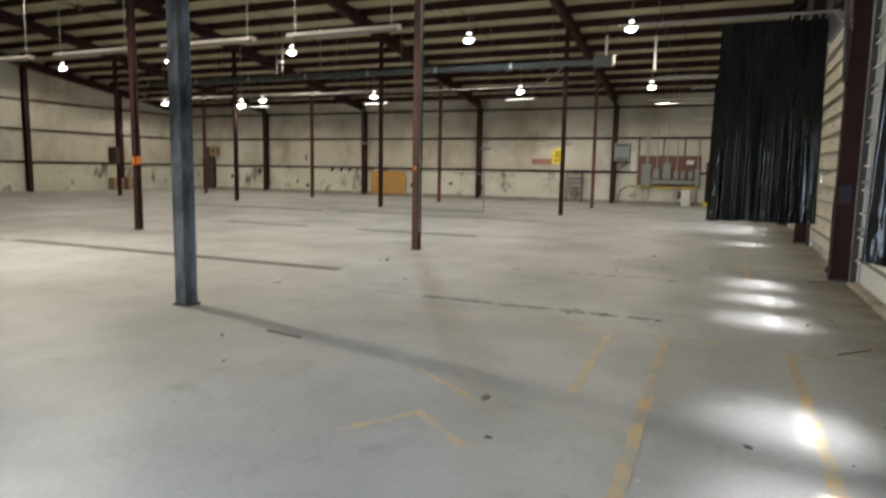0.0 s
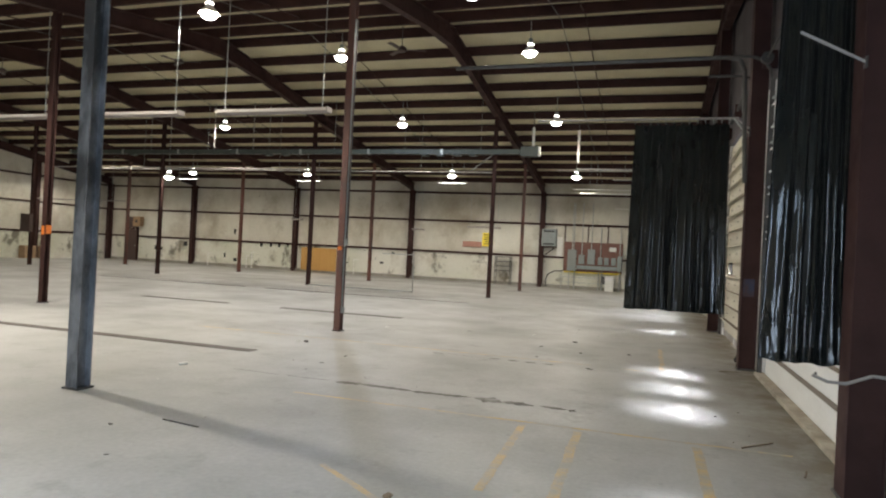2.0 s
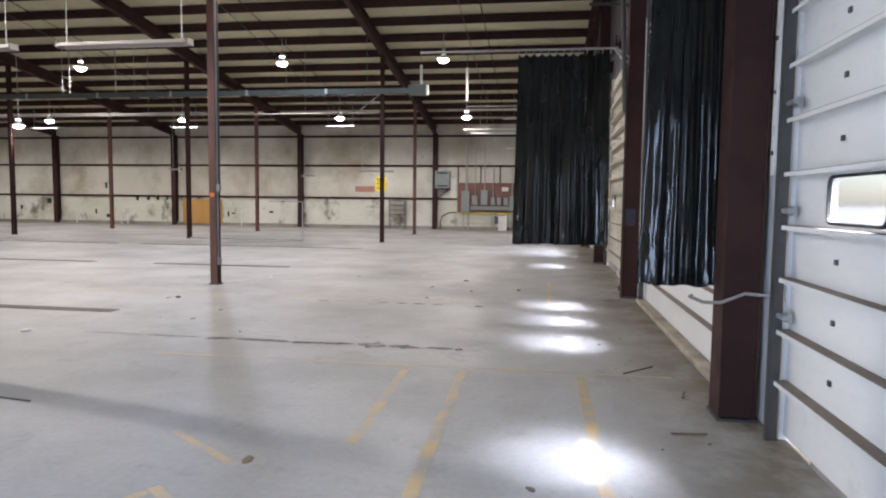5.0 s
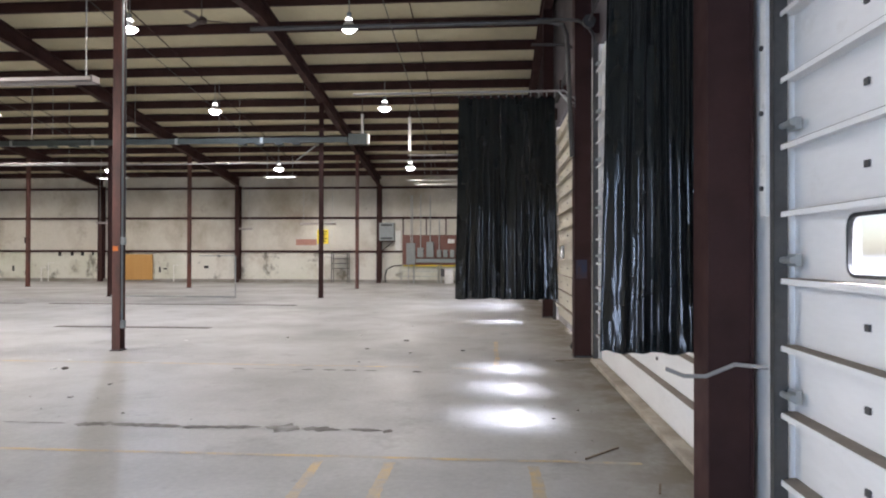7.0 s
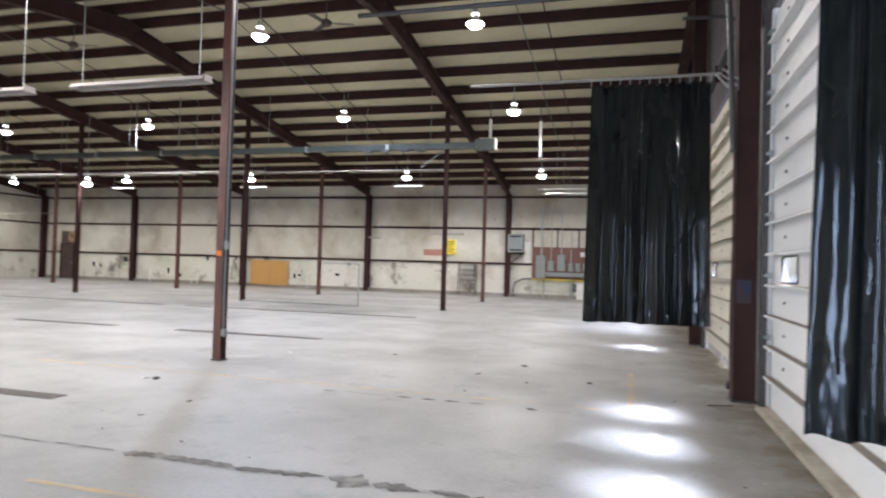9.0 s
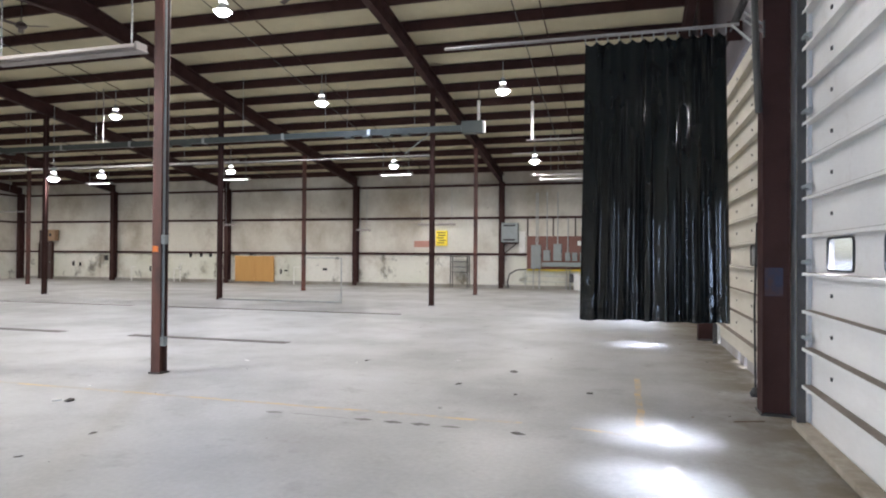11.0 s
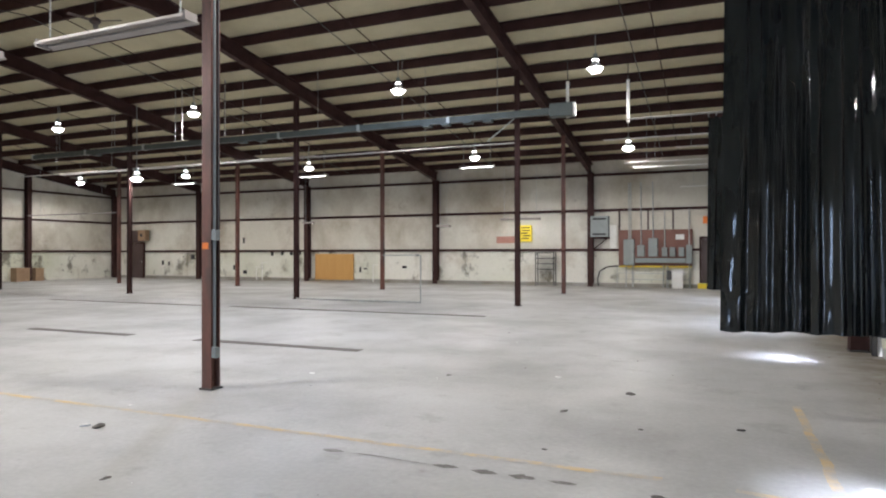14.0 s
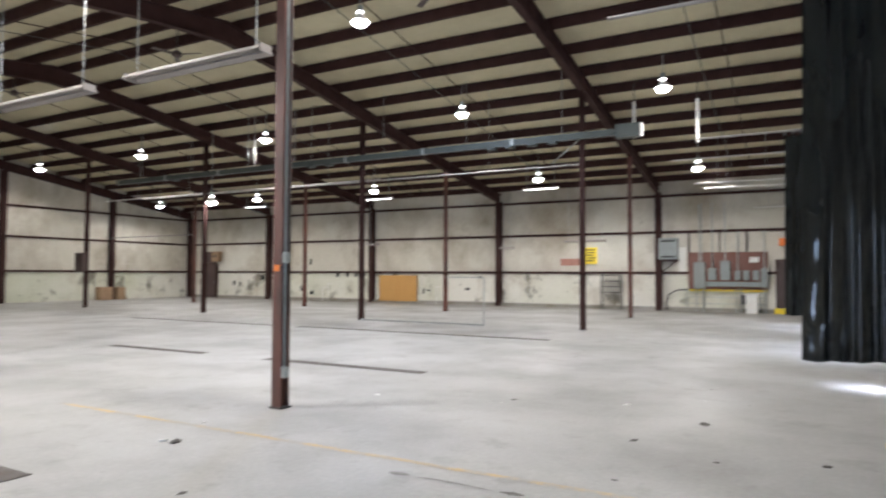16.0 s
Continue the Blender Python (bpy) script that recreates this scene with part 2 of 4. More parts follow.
def lathe(bm, prof, seg=20, m=None):
    rings = []
    for r, z in prof:
        ring = []
        for i in range(seg):
            a = 2 * math.pi * i / seg
            v = Vector((r * math.cos(a), r * math.sin(a), z))
            ring.append(bm.verts.new(m @ v if m else v))
        rings.append(ring)
    for p, q in zip(rings, rings[1:]):
        for i in range(seg):
            bm.faces.new((p[i], p[(i + 1) % seg], q[(i + 1) % seg], q[i]))


def extrude(bm, prof, a, b, m=None):
    """A closed profile of (x, y) drawn out along z from a to b."""
    ends = []
    for z in (a, b):
        ends.append([bm.verts.new(m @ Vector((x, y, z)) if m else Vector((x, y, z))) for x, y in prof])
    n = len(prof)
    bm.faces.new(ends[0][::-1]), bm.faces.new(ends[1])
    for i in range(n):
        j = (i + 1) % n
        bm.faces.new((ends[0][i], ends[0][j], ends[1][j], ends[1][i]))


def ibeam(bm, h, b, tf, tw, length, m):
    """An I section, depth h along x, flanges b along y, length along z."""
    p = [(-h / 2, -b / 2), (-h / 2 + tf, -b / 2), (-h / 2 + tf, -tw / 2), (h / 2 - tf, -tw / 2), (h / 2 - tf, -b / 2), (h / 2, -b / 2)]
    extrude(bm, p + [(x, -y) for x, y in p[::-1]], 0, length, m)


ALONG_X = Matrix(((0, 0, 1, 0), (1, 0, 0, 0), (0, 1, 0, 0), (0, 0, 0, 1)))   # profile (y, z), length x
ALONG_Y = Matrix(((1, 0, 0, 0), (0, 0, 1, 0), (0, 1, 0, 0), (0, 0, 0, 1)))   # profile (x, z), length y


def part(name, bm, material, parent=None, label="", smooth=False):
    me = bpy.data.meshes.new(name)
    bmesh.ops.recalc_face_normals(bm, faces=bm.faces)
    bm.to_mesh(me)
    bm.free()
    me.materials.append(material)
    if smooth:
        me.shade_smooth()
        me.set_sharp_from_angle(angle=radians(40))
    ob = new(name, me)
    if parent:
        ob.parent = parent
        ob.matrix_parent_inverse = parent.matrix_world.inverted() if parent.parent is None else Matrix()
        ob.matrix_parent_inverse = Matrix()
    if label:
        ob["label"] = label
    return ob


def empty(name, at=(0, 0, 0), label="", category="", group="", kind=""):
    ob = new(name)
    ob.matrix_basis = pose(*at)
    ob.empty_display_size = 0.1
    return tagged(ob, label, category, group, kind)


def boxes(name, material, parent, *specs, label="", bevel=0.0):
    bm = bmesh.new()
    for sp in specs:
        box(bm, *sp, bevel=bevel)
    return part(name, bm, material, parent, label)


def rods(name, material, parent, *specs, label="", seg=8):
    bm = bmesh.new()
    for sp in specs:
        rod(bm, *sp, seg=seg)
    return part(name, bm, material, parent, label)


def structure(ob, label, category):
    return tagged(ob, label, category, kind="structure")


# ---- floor, outer ground ----
structure(boxes("ground", GROUND, None, (-600, 600, -600, 600, -0.6, -0.3)), "pale concrete yard outside the warehouse", "ground")
structure(boxes("floor", CONCRETE, None, (X_LEFT - 0.2, X_RIGHT + 0.25, Y_NEAR - 0.2, Y_FAR + 0.2, -0.3, 0)), "worn grey concrete warehouse floor with stains", "floor")


# ---- side walls: sheeting between girts ----
def wall_panels(name, along, at, lo, hi, label, thick=0.12):
    """Sheeting in two bands, low scuffed and high plain; along is the axis that it runs on."""
    root = structure(empty(name), label, "wall")
    if along == "x":
        s = 1 if at > Y_RIDGE else -1
        a, b = sorted((at, at + s * thick))
        boxes("lower_sheet", WALL_SCUFF, root, (lo, hi, a, b, 0, 1.66))
        boxes("upper_sheet", WALL_WHITE, root, (lo, hi, a, b, 1.66, under(at) + 0.75))
    return root


wall_panels("wall_far", "x", Y_FAR, X_LEFT, X_RIGHT + 0.2, "dirty off-white insulated wall with scuffs and stains")
near = wall_panels("wall_near", "x", Y_NEAR, X_LEFT, OPEN_X0, "off-white insulated wall panels with an assumed, unseen open doorway")
boxes("lower_sheet", WALL_SCUFF, near, (OPEN_X1, X_RIGHT + 0.2, Y_NEAR - 0.12, Y_NEAR, 0, OPEN_TOP))
boxes("upper_sheet", WALL_WHITE, near, (OPEN_X0, X_RIGHT + 0.2, Y_NEAR - 0.12, Y_NEAR, OPEN_TOP, under(Y_NEAR) + 0.75))


def gable(name, x0, x1, material, z0, label):
    bm = bmesh.new()
    ys = (Y_NEAR - 0.12, Y_RIDGE, Y_FAR + 0.12)
    prof = [(ys[0], z0), (ys[2], z0), (ys[2], under(Y_FAR) + 0.72), (ys[1], under(Y_RIDGE) + 0.72), (ys[0], under(Y_NEAR) + 0.72)]
    f = [[bm.verts.new((x, y, z)) for y, z in prof] for x in (x0, x1)]
    bm.faces.new(f[0]), bm.faces.new(f[1][::-1])
    for i in range(5):
        j = (i + 1) % 5
        bm.faces.new((f[0][i], f[0][j], f[1][j], f[1][i]))
    return part(name, bm, material)


left = structure(empty("wall_left"), "dirty off-white insulated gable wall", "wall")
boxes("lower_sheet", WALL_SCUFF, left, (X_LEFT - 0.12, X_LEFT, Y_NEAR, Y_FAR, 0, 1.66))
g = gable("upper_sheet", X_LEFT - 0.12, X_LEFT, WALL_WHITE, 1.66, "")
g.parent = left

# right wall: piers between the dock doors, and a dark gable above them
DOOR_TOP = 4.55
DOORS = [(0.75, 6.0), (6.9, 11.9), (12.95, 17.95), (19.0, 24.0), (25.05, 30.05)]
right = structure(empty("wall_right"), "white painted wall with dock door openings", "wall")
edges = [Y_NEAR - 0.12] + [v for d in DOORS for v in d] + [Y_FAR + 0.12]
for a, b in zip(edges[::2], edges[1::2]):
    boxes("pier", DOOR_WHITE, right, (X_RIGHT, X_RIGHT + 0.2, a, b, 0, DOOR_TOP))
# near-black upper sheet, far darker than the other gable
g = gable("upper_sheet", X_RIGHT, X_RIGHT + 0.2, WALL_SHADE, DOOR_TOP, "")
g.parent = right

# ---- roof ----
roof_bm = bmesh.new()
for side in (-1, 1):
    y1 = Y_NEAR - 0.3 if side < 0 else Y_FAR + 0.3
    t0, t1 = under(Y_RIDGE) + 0.7, under(y1) + 0.7
    v = [roof_bm.verts.new(p) for p in ((X_LEFT - 0.3, Y_RIDGE, t0), (X_RIGHT + 0.4, Y_RIDGE, t0), (X_RIGHT + 0.4, y1, t1), (X_LEFT - 0.3, y1, t1),
                                        (X_LEFT - 0.3, Y_RIDGE, t0 + 0.12), (X_RIGHT + 0.4, Y_RIDGE, t0 + 0.12), (X_RIGHT + 0.4, y1, t1 + 0.12), (X_LEFT - 0.3, y1, t1 + 0.12))]
    for q in ((0, 1, 2, 3), (4, 5, 6, 7), (0, 1, 5, 4), (1, 2, 6, 5), (2, 3, 7, 6), (3, 0, 4, 7)):
        roof_bm.faces.new([v[i] for i in q])
structure(part("ceiling", roof_bm, ROOF), "cream vinyl-faced roof insulation between purlins", "ceiling")

# ---- steel frame ----
RAFTER_D = 0.44
for n, x in enumerate((X_LEFT + 0.2,) + X_LINES[::-1] + (X_RIGHT - 0.2,)):
    root = empty("rafter", (x, Y_RIDGE, 0), "maroon painted steel roof rafter with flanges", "roof beam", "rafters")
    for side in (-1, 1):
        y_end = (Y_FAR - 0.1 if side > 0 else Y_NEAR + 0.1) - Y_RIDGE
        bm = bmesh.new()
        z0, z1 = under(Y_RIDGE), under(y_end + Y_RIDGE)
        for lo, hi, w in ((0, 0.03, 0.1), (RAFTER_D - 0.03, RAFTER_D, 0.1), (0.03, RAFTER_D - 0.03, 0.012)):
            v = []
            for yy, zz in ((0, z0), (y_end, z1)):
                for xx, h in ((-w, lo), (w, lo), (w, hi), (-w, hi)):
                    v.append(bm.verts.new((xx, yy, zz + h)))
            for q in ((0, 1, 2, 3), (7, 6, 5, 4), (0, 1, 5, 4), (1, 2, 6, 5), (2, 3, 7, 6), (3, 0, 4, 7)):
                bm.faces.new([v[i] for i in q])
        part("beam", bm, MAROON, root)
    # deeper haunch at the ridge
    bm = bmesh.new()
    v = [bm.verts.new((sx, yy, z)) for sx in (-0.1, 0.1) for yy, z in ((-2.4, under(Y_RIDGE - 2.4) + 0.02), (0, under(Y_RIDGE) - 0.12), (2.4, under(Y_RIDGE + 2.4) + 0.02), (0, under(Y_RIDGE) + 0.02))]
    for q in ((0, 1, 2, 3), (4, 5, 6, 7), (0, 1, 5, 4), (1, 2, 6, 5), (2, 3, 7, 6), (3, 0, 4, 7)):
        bm.faces.new([v[i] for i in q])
    part("haunch", bm, MAROON, root)

PURLINS = [Y_RIDGE + s * d for s in (-1, 1) for d in np.arange(0.52, 17.4, 1.39)]
PROFILE = [(-0.085, 0.25), (-0.085, 0.243), (-0.004, 0.243), (-0.004, 0), (0.085, 0), (0.085, 0.03), (0.08, 0.03), (0.08, 0.007), (0.004, 0.007), (0.004, 0.25)]
first = None
for y in PURLINS:
    at = pose(0, y, under(y) + RAFTER_D)
    if first:
        copy_thing(first, at)
        continue
    first = empty("purlin", (0, y, under(y) + RAFTER_D), "maroon steel zed purlin under the roof", "purlin", "roof purlins")
    stops = [X_LEFT + 0.02] + list(X_LINES[::-1]) + [X_RIGHT - 0.02]
    for x0, x1 in zip(stops, stops[1:]):
        bm = bmesh.new()
        extrude(bm, PROFILE, x0 + 0.002, x1 - 0.002, ALONG_X)
        part("length", bm, MAROON, first)
    for x in stops[1:-1]:
        boxes("clip", MAROON, first, (x - 0.09, x + 0.09, -0.016, -0.006, 0.01, 0.2))

# sag rods between purlins
for x in [(a + b) / 2 + d for a, b in zip((X_LEFT,) + X_LINES[::-1], X_LINES[::-1] + (X_RIGHT,)) for d in (0.05,)]:
    for s, ye in ((-1, Y_NEAR + 0.3), (1, Y_FAR - 0.3)):
        tagged(rods("sag_rod", MAROON, None, ((x, Y_RIDGE, under(Y_RIDGE) + 0.5), (x, ye, under(ye) + 0.5), 0.017), seg=6), "thin steel sag rod running between purlins", "rod", "sag rods")

# conduits along the roof slope
for x in (-2.3, -9.9, -17.6):
    tagged(rods("roof_conduit", DARK_STEEL, None, ((x, Y_RIDGE - 8, under(Y_RIDGE - 8) + 0.42), (x, Y_RIDGE, under(Y_RIDGE) + 0.42), 0.014), ((x, Y_RIDGE, under(Y_RIDGE) + 0.42), (x, Y_FAR - 1, under(Y_FAR - 1) + 0.42), 0.014), seg=6), "thin dark electrical conduit under the purlins", "conduit", "roof conduits")


def column(x, y, top, material, label, size=0.2, tape=False, turn=90.0):
    root = empty("column", (x, y, 0), label, "column", "interior columns")
    bm = bmesh.new()
    ibeam(bm, size, size * 0.92, 0.016, 0.012, top, pose(0, 0, 0, 0, 0, turn))
    part("shaft", bm, material, root)
    boxes("base_plate", DARK_STEEL, root, (-size * 0.62, size * 0.62, -size * 0.62, size * 0.62, 0, 0.02))
    boxes("cap_plate", MAROON, root, (-size * 0.6, size * 0.6, -size * 0.7, size * 0.7, top - 0.02, top))
    if tape:
        h, k = size / 2 + 0.004, 0.075 if x > -6 else 0.2
        boxes("tape_patch", ORANGE, root, (-0.055, 0.03, -h, -h + 0.006, 1.58, 1.58 + k), label="orange warning tape")
        if x < -6:
            boxes("tape_patch", ORANGE, root, (h - 0.006, h, -0.07, 0.07, 1.6, 1.6 + k))
    return root


for i, x in enumerate(X_LINES):
    for y in COL_Y:
        if (i, y) == (0, 6.4):
            column(x, y, under(y), BLUE_STEEL, "blue-grey painted steel column with dark worn patches", 0.175, turn=84)
        else:
            column(x, y, under(y), RUST if y == 30.5 or (i == 0 and y != 24.53) else MAROON, "red-brown steel column with worn paint" + (" and orange tape" if y in (12.4,) else ""), 0.145, tape=(y == 12.4))

# wall columns and girts of the far, near and left walls
for y, s in ((Y_FAR, -1), (Y_NEAR, 1)):
    for x in X_LINES + (X_LEFT + 0.25,):
        bm = bmesh.new()
        ibeam(bm, 0.34, 0.24, 0.016, 0.012, under(y) + 0.1, pose(x, y + s * 0.2, 0, 0, 0, 90))
        if y == Y_NEAR and x > -1:
            bm.free()
            continue
        tagged(part("wall_column", bm, MAROON), "maroon steel wall column carrying a rafter", "column", "wall columns")
for y in (6.4, 12.4, 18.4, 24.53, 30.5):
    bm = bmesh.new()
    ibeam(bm, 0.3, 0.24, 0.014, 0.01, under(y), pose(X_LEFT + 0.2, y, 0))
    tagged(part("wall_column", bm, MAROON), "maroon steel gable wall column", "column", "wall columns")


def girt(name, a, b, label="maroon steel wall girt", depth=0.09):
    bm = bmesh.new()
    (x0, y0, z), (x1, y1, _) = a, b
    prof = [(0, -0.05), (depth, -0.05), (depth, 0.06), (0, 0.06), (0, 0.052), (depth - 0.008, 0.052), (depth - 0.008, -0.042), (0, -0.042)]
    if y0 == y1:
        s = -1 if y0 > Y_RIDGE else 1
        extrude(bm, [(y0 + s * u, z + v) for u, v in prof], x0, x1, ALONG_X)
    else:
        extrude(bm, [(x0 + u, z + v) for u, v in prof], y0, y1, ALONG_Y)
    return tagged(part(name, bm, MAROON), label, "girt", "wall girts")


for z in (1.64, 3.42, 5.02):
    stops = [X_LEFT] + list(X_LINES[::-1]) + [X_RIGHT]
    for a, b in zip(stops, stops[1:]):
        girt("wall_girt", (a + 0.02, Y_FAR, z), (b - 0.02, Y_FAR, z))
        if z > 3.3 or b < -6:
            girt("wall_girt", (a + 0.02, Y_NEAR, z), (b - 0.02, Y_NEAR, z))
for z in (1.64, 3.42, 5.02):
    ys = [Y_NEAR, 6.4, 12.4, 18.4, 24.53, 30.5, Y_FAR]
    for a, b in zip(ys, ys[1:]):
        girt("wall_girt", (X_LEFT, a + 0.02, z), (X_LEFT, b - 0.02, z))

# low concrete curb along the far wall
structure(boxes("baseboard", CONCRETE, None, (X_LEFT + 0.4, X_RIGHT, Y_FAR - 0.07, Y_FAR, 0, 0.16)), "low dirty concrete curb along the wall", "curb")

# right wall columns
for y in (6.45, 12.45, 18.45, 24.5, 30.5):
    root = empty("dock_column", (1.845, y, 0), "dark maroon wide-flange column beside a dock door", "column", "dock columns")
    bm = bmesh.new()
    ibeam(bm, 0.25, 0.27, 0.018, 0.014, under(y), Matrix())
    part("shaft", bm, MAROON, root)
    boxes("web_cover", MAROON, root, (-0.107, 0.107, -0.125, -0.11, 0.03, under(y) - 0.5))
    boxes("base_plate", DARK_STEEL, root, (-0.14, 0.14, -0.15, 0.15, 0, 0.02))
    if y == 12.45:
        boxes("paint_patch", BLUE_MARK, root, (-0.105, 0.06, -0.129, -0.1265, 1.18, 1.46), label="dark blue paint overspray")


# ---- dock doors ----
def ring(bm, x0, x1, y0, y1, z0, z1, r, t):
    """A rounded rectangular frame in the yz plane, t wide, from x0 to x1."""
    def outline(k, x):
        pts = []
        for cy, cz, a0 in ((y1 - r, z1 - r, 0), (y0 + r, z1 - r, 90), (y0 + r, z0 + r, 180), (y1 - r, z0 + r, 270)):
            for a in (0, 30, 60, 90):
                pts.append(bm.verts.new((x, cy + (r - k) * math.cos(radians(a0 + a)), cz + (r - k) * math.sin(radians(a0 + a)))))
        return pts
    rings = [outline(0, x0), outline(t, x0), outline(t, x1), outline(0, x1)]
    for p, q in zip(rings, rings[1:] + rings[:1]):
        for i in range(len(p)):
            j = (i + 1) % len(p)
            bm.faces.new((p[i], p[j], q[j], q[i]))


def dock_door(y0, y1, windows, dim, seal, skin, lift):
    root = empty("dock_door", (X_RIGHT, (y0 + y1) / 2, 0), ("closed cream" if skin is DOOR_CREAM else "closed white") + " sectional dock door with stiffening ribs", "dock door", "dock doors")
    yc, w = (y0 + y1) / 2, (y1 - y0) / 2
    n, h, z_first = 13, 0.34, 0.06
    for i in range(n):
        z = z_first + i * h
        holes = [(wy - 0.325 - yc, wy + 0.325 - yc) for wy in sorted(windows + dim)] if i == 4 else []
        bm = bmesh.new()
        cur = -w
        for a, b in holes + [(w, w)]:
            box(bm, 0.03, 0.075, cur, a, (z if i else lift) + 0.004, z + h - 0.004)
            cur = b
        for a, b in holes:
            box(bm, 0.03, 0.075, a, b, z + 0.004, z + 0.04)
            box(bm, 0.03, 0.075, a, b, z + h - 0.045, z + h - 0.004)
        part("section", bm, skin, root)
        if i not in (0, 4):
            for k in (-0.75, -0.25, 0.25, 0.75):
                boxes("hinge", DARK_STEEL, root, (0.018, 0.03, k * w - 0.016, k * w + 0.016, z + 0.15, z + 0.18))
        if i:
            rib = boxes("rib", skin, root, (-0.055, 0.03, -w + 0.02, w - 0.02, z - 0.006, z + 0.006))
            boxes("dusty_top", DUSTY, rib, (-0.055, 0.03, -w + 0.02, w - 0.02, z + 0.0065, z + 0.0085))
            boxes("rib_lip", skin, rib, (-0.059, -0.0555, -w + 0.02, w - 0.02, z - 0.022, z + 0.004))
        for a, b in holes:
            bm = bmesh.new()
            ring(bm, 0.014, 0.034, a - 0.012, b + 0.012, z + 0.028, z + h - 0.033, 0.06, 0.016)
            win = part("window_frame", bm, RUBBER, root, "black rubber gasket with rounded corners")
            shut = any(a < wy - yc < b for wy in dim)
            pane = boxes("pane", DIM_PANE if shut else GLASS, win, (0.04, 0.044, a + 0.002, b - 0.002, z + 0.042, z + h - 0.047))
            pane.visible_shadow = shut
    for s in (-1, 1):
        y = s * (w - 0.0)
        a, b = sorted((y, y - s * 0.045))
        boxes("track", DARK_STEEL, root, (-0.09, -0.03, a, a + 0.006, 0, DOOR_TOP) if s > 0 else (-0.09, -0.03, b - 0.006, b, 0, DOOR_TOP), (-0.094, -0.088, a, b, 0, DOOR_TOP), (-0.03, -0.024, a, b, 0, DOOR_TOP))
        bm = bmesh.new()
        for i in range(1, n):
            z = z_first + i * h + 0.1
            if i % 2 == 0:
                box(bm, -0.03, 0.0, y - s * 0.14, y - s * 0.05, z - 0.03, z + 0.03)
                rod(bm, (-0.05, y - s * 0.16, z), (-0.05, y - s * 0.02, z), 0.018)
        part("rollers", bm, GALV, root)
    for a, b in seal:
        boxes("bottom_seal", AGED_STEEL, root, (0.03, 0.07, a - yc, b - yc, 0.001, lift + 0.002))
    # head track curving under the roof
    for s in (-1, 1):
        y = s * (w - 0.03)
        bm = bmesh.new()
        pts = [(-0.07, y, DOOR_TOP - 0.02)] + [(-0.07 - 0.35 * (1 - math.cos(a)), y, DOOR_TOP + 0.35 * math.sin(a)) for a in (0.4, 0.8, 1.2, 1.57)] + [(-0.9, y, DOOR_TOP + 0.36)]
        pipe(bm, pts, 0.025, 6)
        part("head_track", bm, DARK_STEEL, root)
    return root


# 20.5, 21.75, 26.55 and 27.8 are unseen windows added to brighten the far floor
WINDOWS = [(2.65, 3.9, 5.15), (8.45, 9.78, 11.05), (17.05,), (20.5, 21.75, 23.0), (26.55, 27.8, 29.1)]
# windows with an opaque grey pane that lets no sun through
DIM = [(), (), (14.55,), (), ()]
SEALS = [[(0.8, 5.55)], [(6.95, 11.85)], [(13.55, 14.25), (14.4, 15.2), (15.42, 15.75), (15.95, 17.9)], [(19.05, 23.95)], [(25.1, 30.0)]]
for (a, b), ws, dim, seal in zip(DOORS, WINDOWS, DIM, SEALS):
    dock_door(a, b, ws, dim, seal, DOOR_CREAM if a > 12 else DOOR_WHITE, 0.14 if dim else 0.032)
    for wy in ws:
        # added fill lamp along the sun's way: floor halo, wider and stronger past y 19
        pane_light = new("window_halo_fill", bpy.data.lights.new("window_halo_fill", "AREA"))
        pane_light.data.shape, pane_light.data.size, pane_light.data.size_y = "RECTANGLE", 0.58, 0.22
        pane_light.data.energy, pane_light.data.color, pane_light.data.spread = WINDOW_WATTS * (1 if wy < 19 else 2.2), (0.9, 0.94, 1.0), radians(28 if wy < 19 else 75)
        pane_light.matrix_basis = look((X_RIGHT + 0.12, wy, 1.592), Vector((X_RIGHT + 0.12, wy, 1.592)) + SUN_WAY)

# counterbalance shafts above the doors
for a, b in DOORS:
    y = (a + b) / 2
    root = empty("spring_shaft", (X_RIGHT - 0.16, y, DOOR_TOP + 0.3), "dark counterbalance shaft with coil springs above a dock door", "door spring", "door springs")
    h = (b - a) / 2
    rods("shaft", DARK_STEEL, root, ((0, -h, 0), (0, h, 0), 0.016))
    for s in (-1, 1):
        bm = bmesh.new()
        turns = 16
        pts = [(0.045 * math.cos(k * 1.047), s * (0.25 + 0.9 * k / (6 * turns)), 0.045 * math.sin(k * 1.047)) for k in range(6 * turns + 1)]
        for p, q in zip(pts, pts[1:]):
            rod(bm, p, q, 0.009, 4)
        part("spring", bm, DARK_STEEL, root)
        rods("cable_drum", DARK_STEEL, root, ((0, s * (h - 0.12), 0), (0, s * (h - 0.04), 0), 0.09), seg=16)
        boxes("bearing_plate", MAROON, root, (-0.05, 0.16, s * h - 0.01, s * h + 0.01, -0.14, 0.14))
    boxes("bearing_plate", MAROON, root, (-0.05, 0.16, -0.01, 0.01, -0.14, 0.14))

# timber strip beside the nearest door
root = empty("timber_strip", (X_RIGHT - 0.05, 6.12, 1.75), "white painted timber strip on the door jamb", "timber strip")
boxes("board", WHITE_METAL, root, (-0.03, 0.05, -0.04, 0.04, 0, 1.15), bevel=0.006)
for z in (0.15, 0.55, 0.9):
    rods("bolt", DARK_STEEL, root, ((-0.045, 0, z), (-0.03, 0, z), 0.014), seg=6)

# concrete dock sill along the wall
structure(boxes("trim", SILL, None, (1.9, X_RIGHT + 0.02, 6.75, 11.95, 0.002, 0.06), bevel=0.012), "low dirty cream curb at the dock door", "sill")


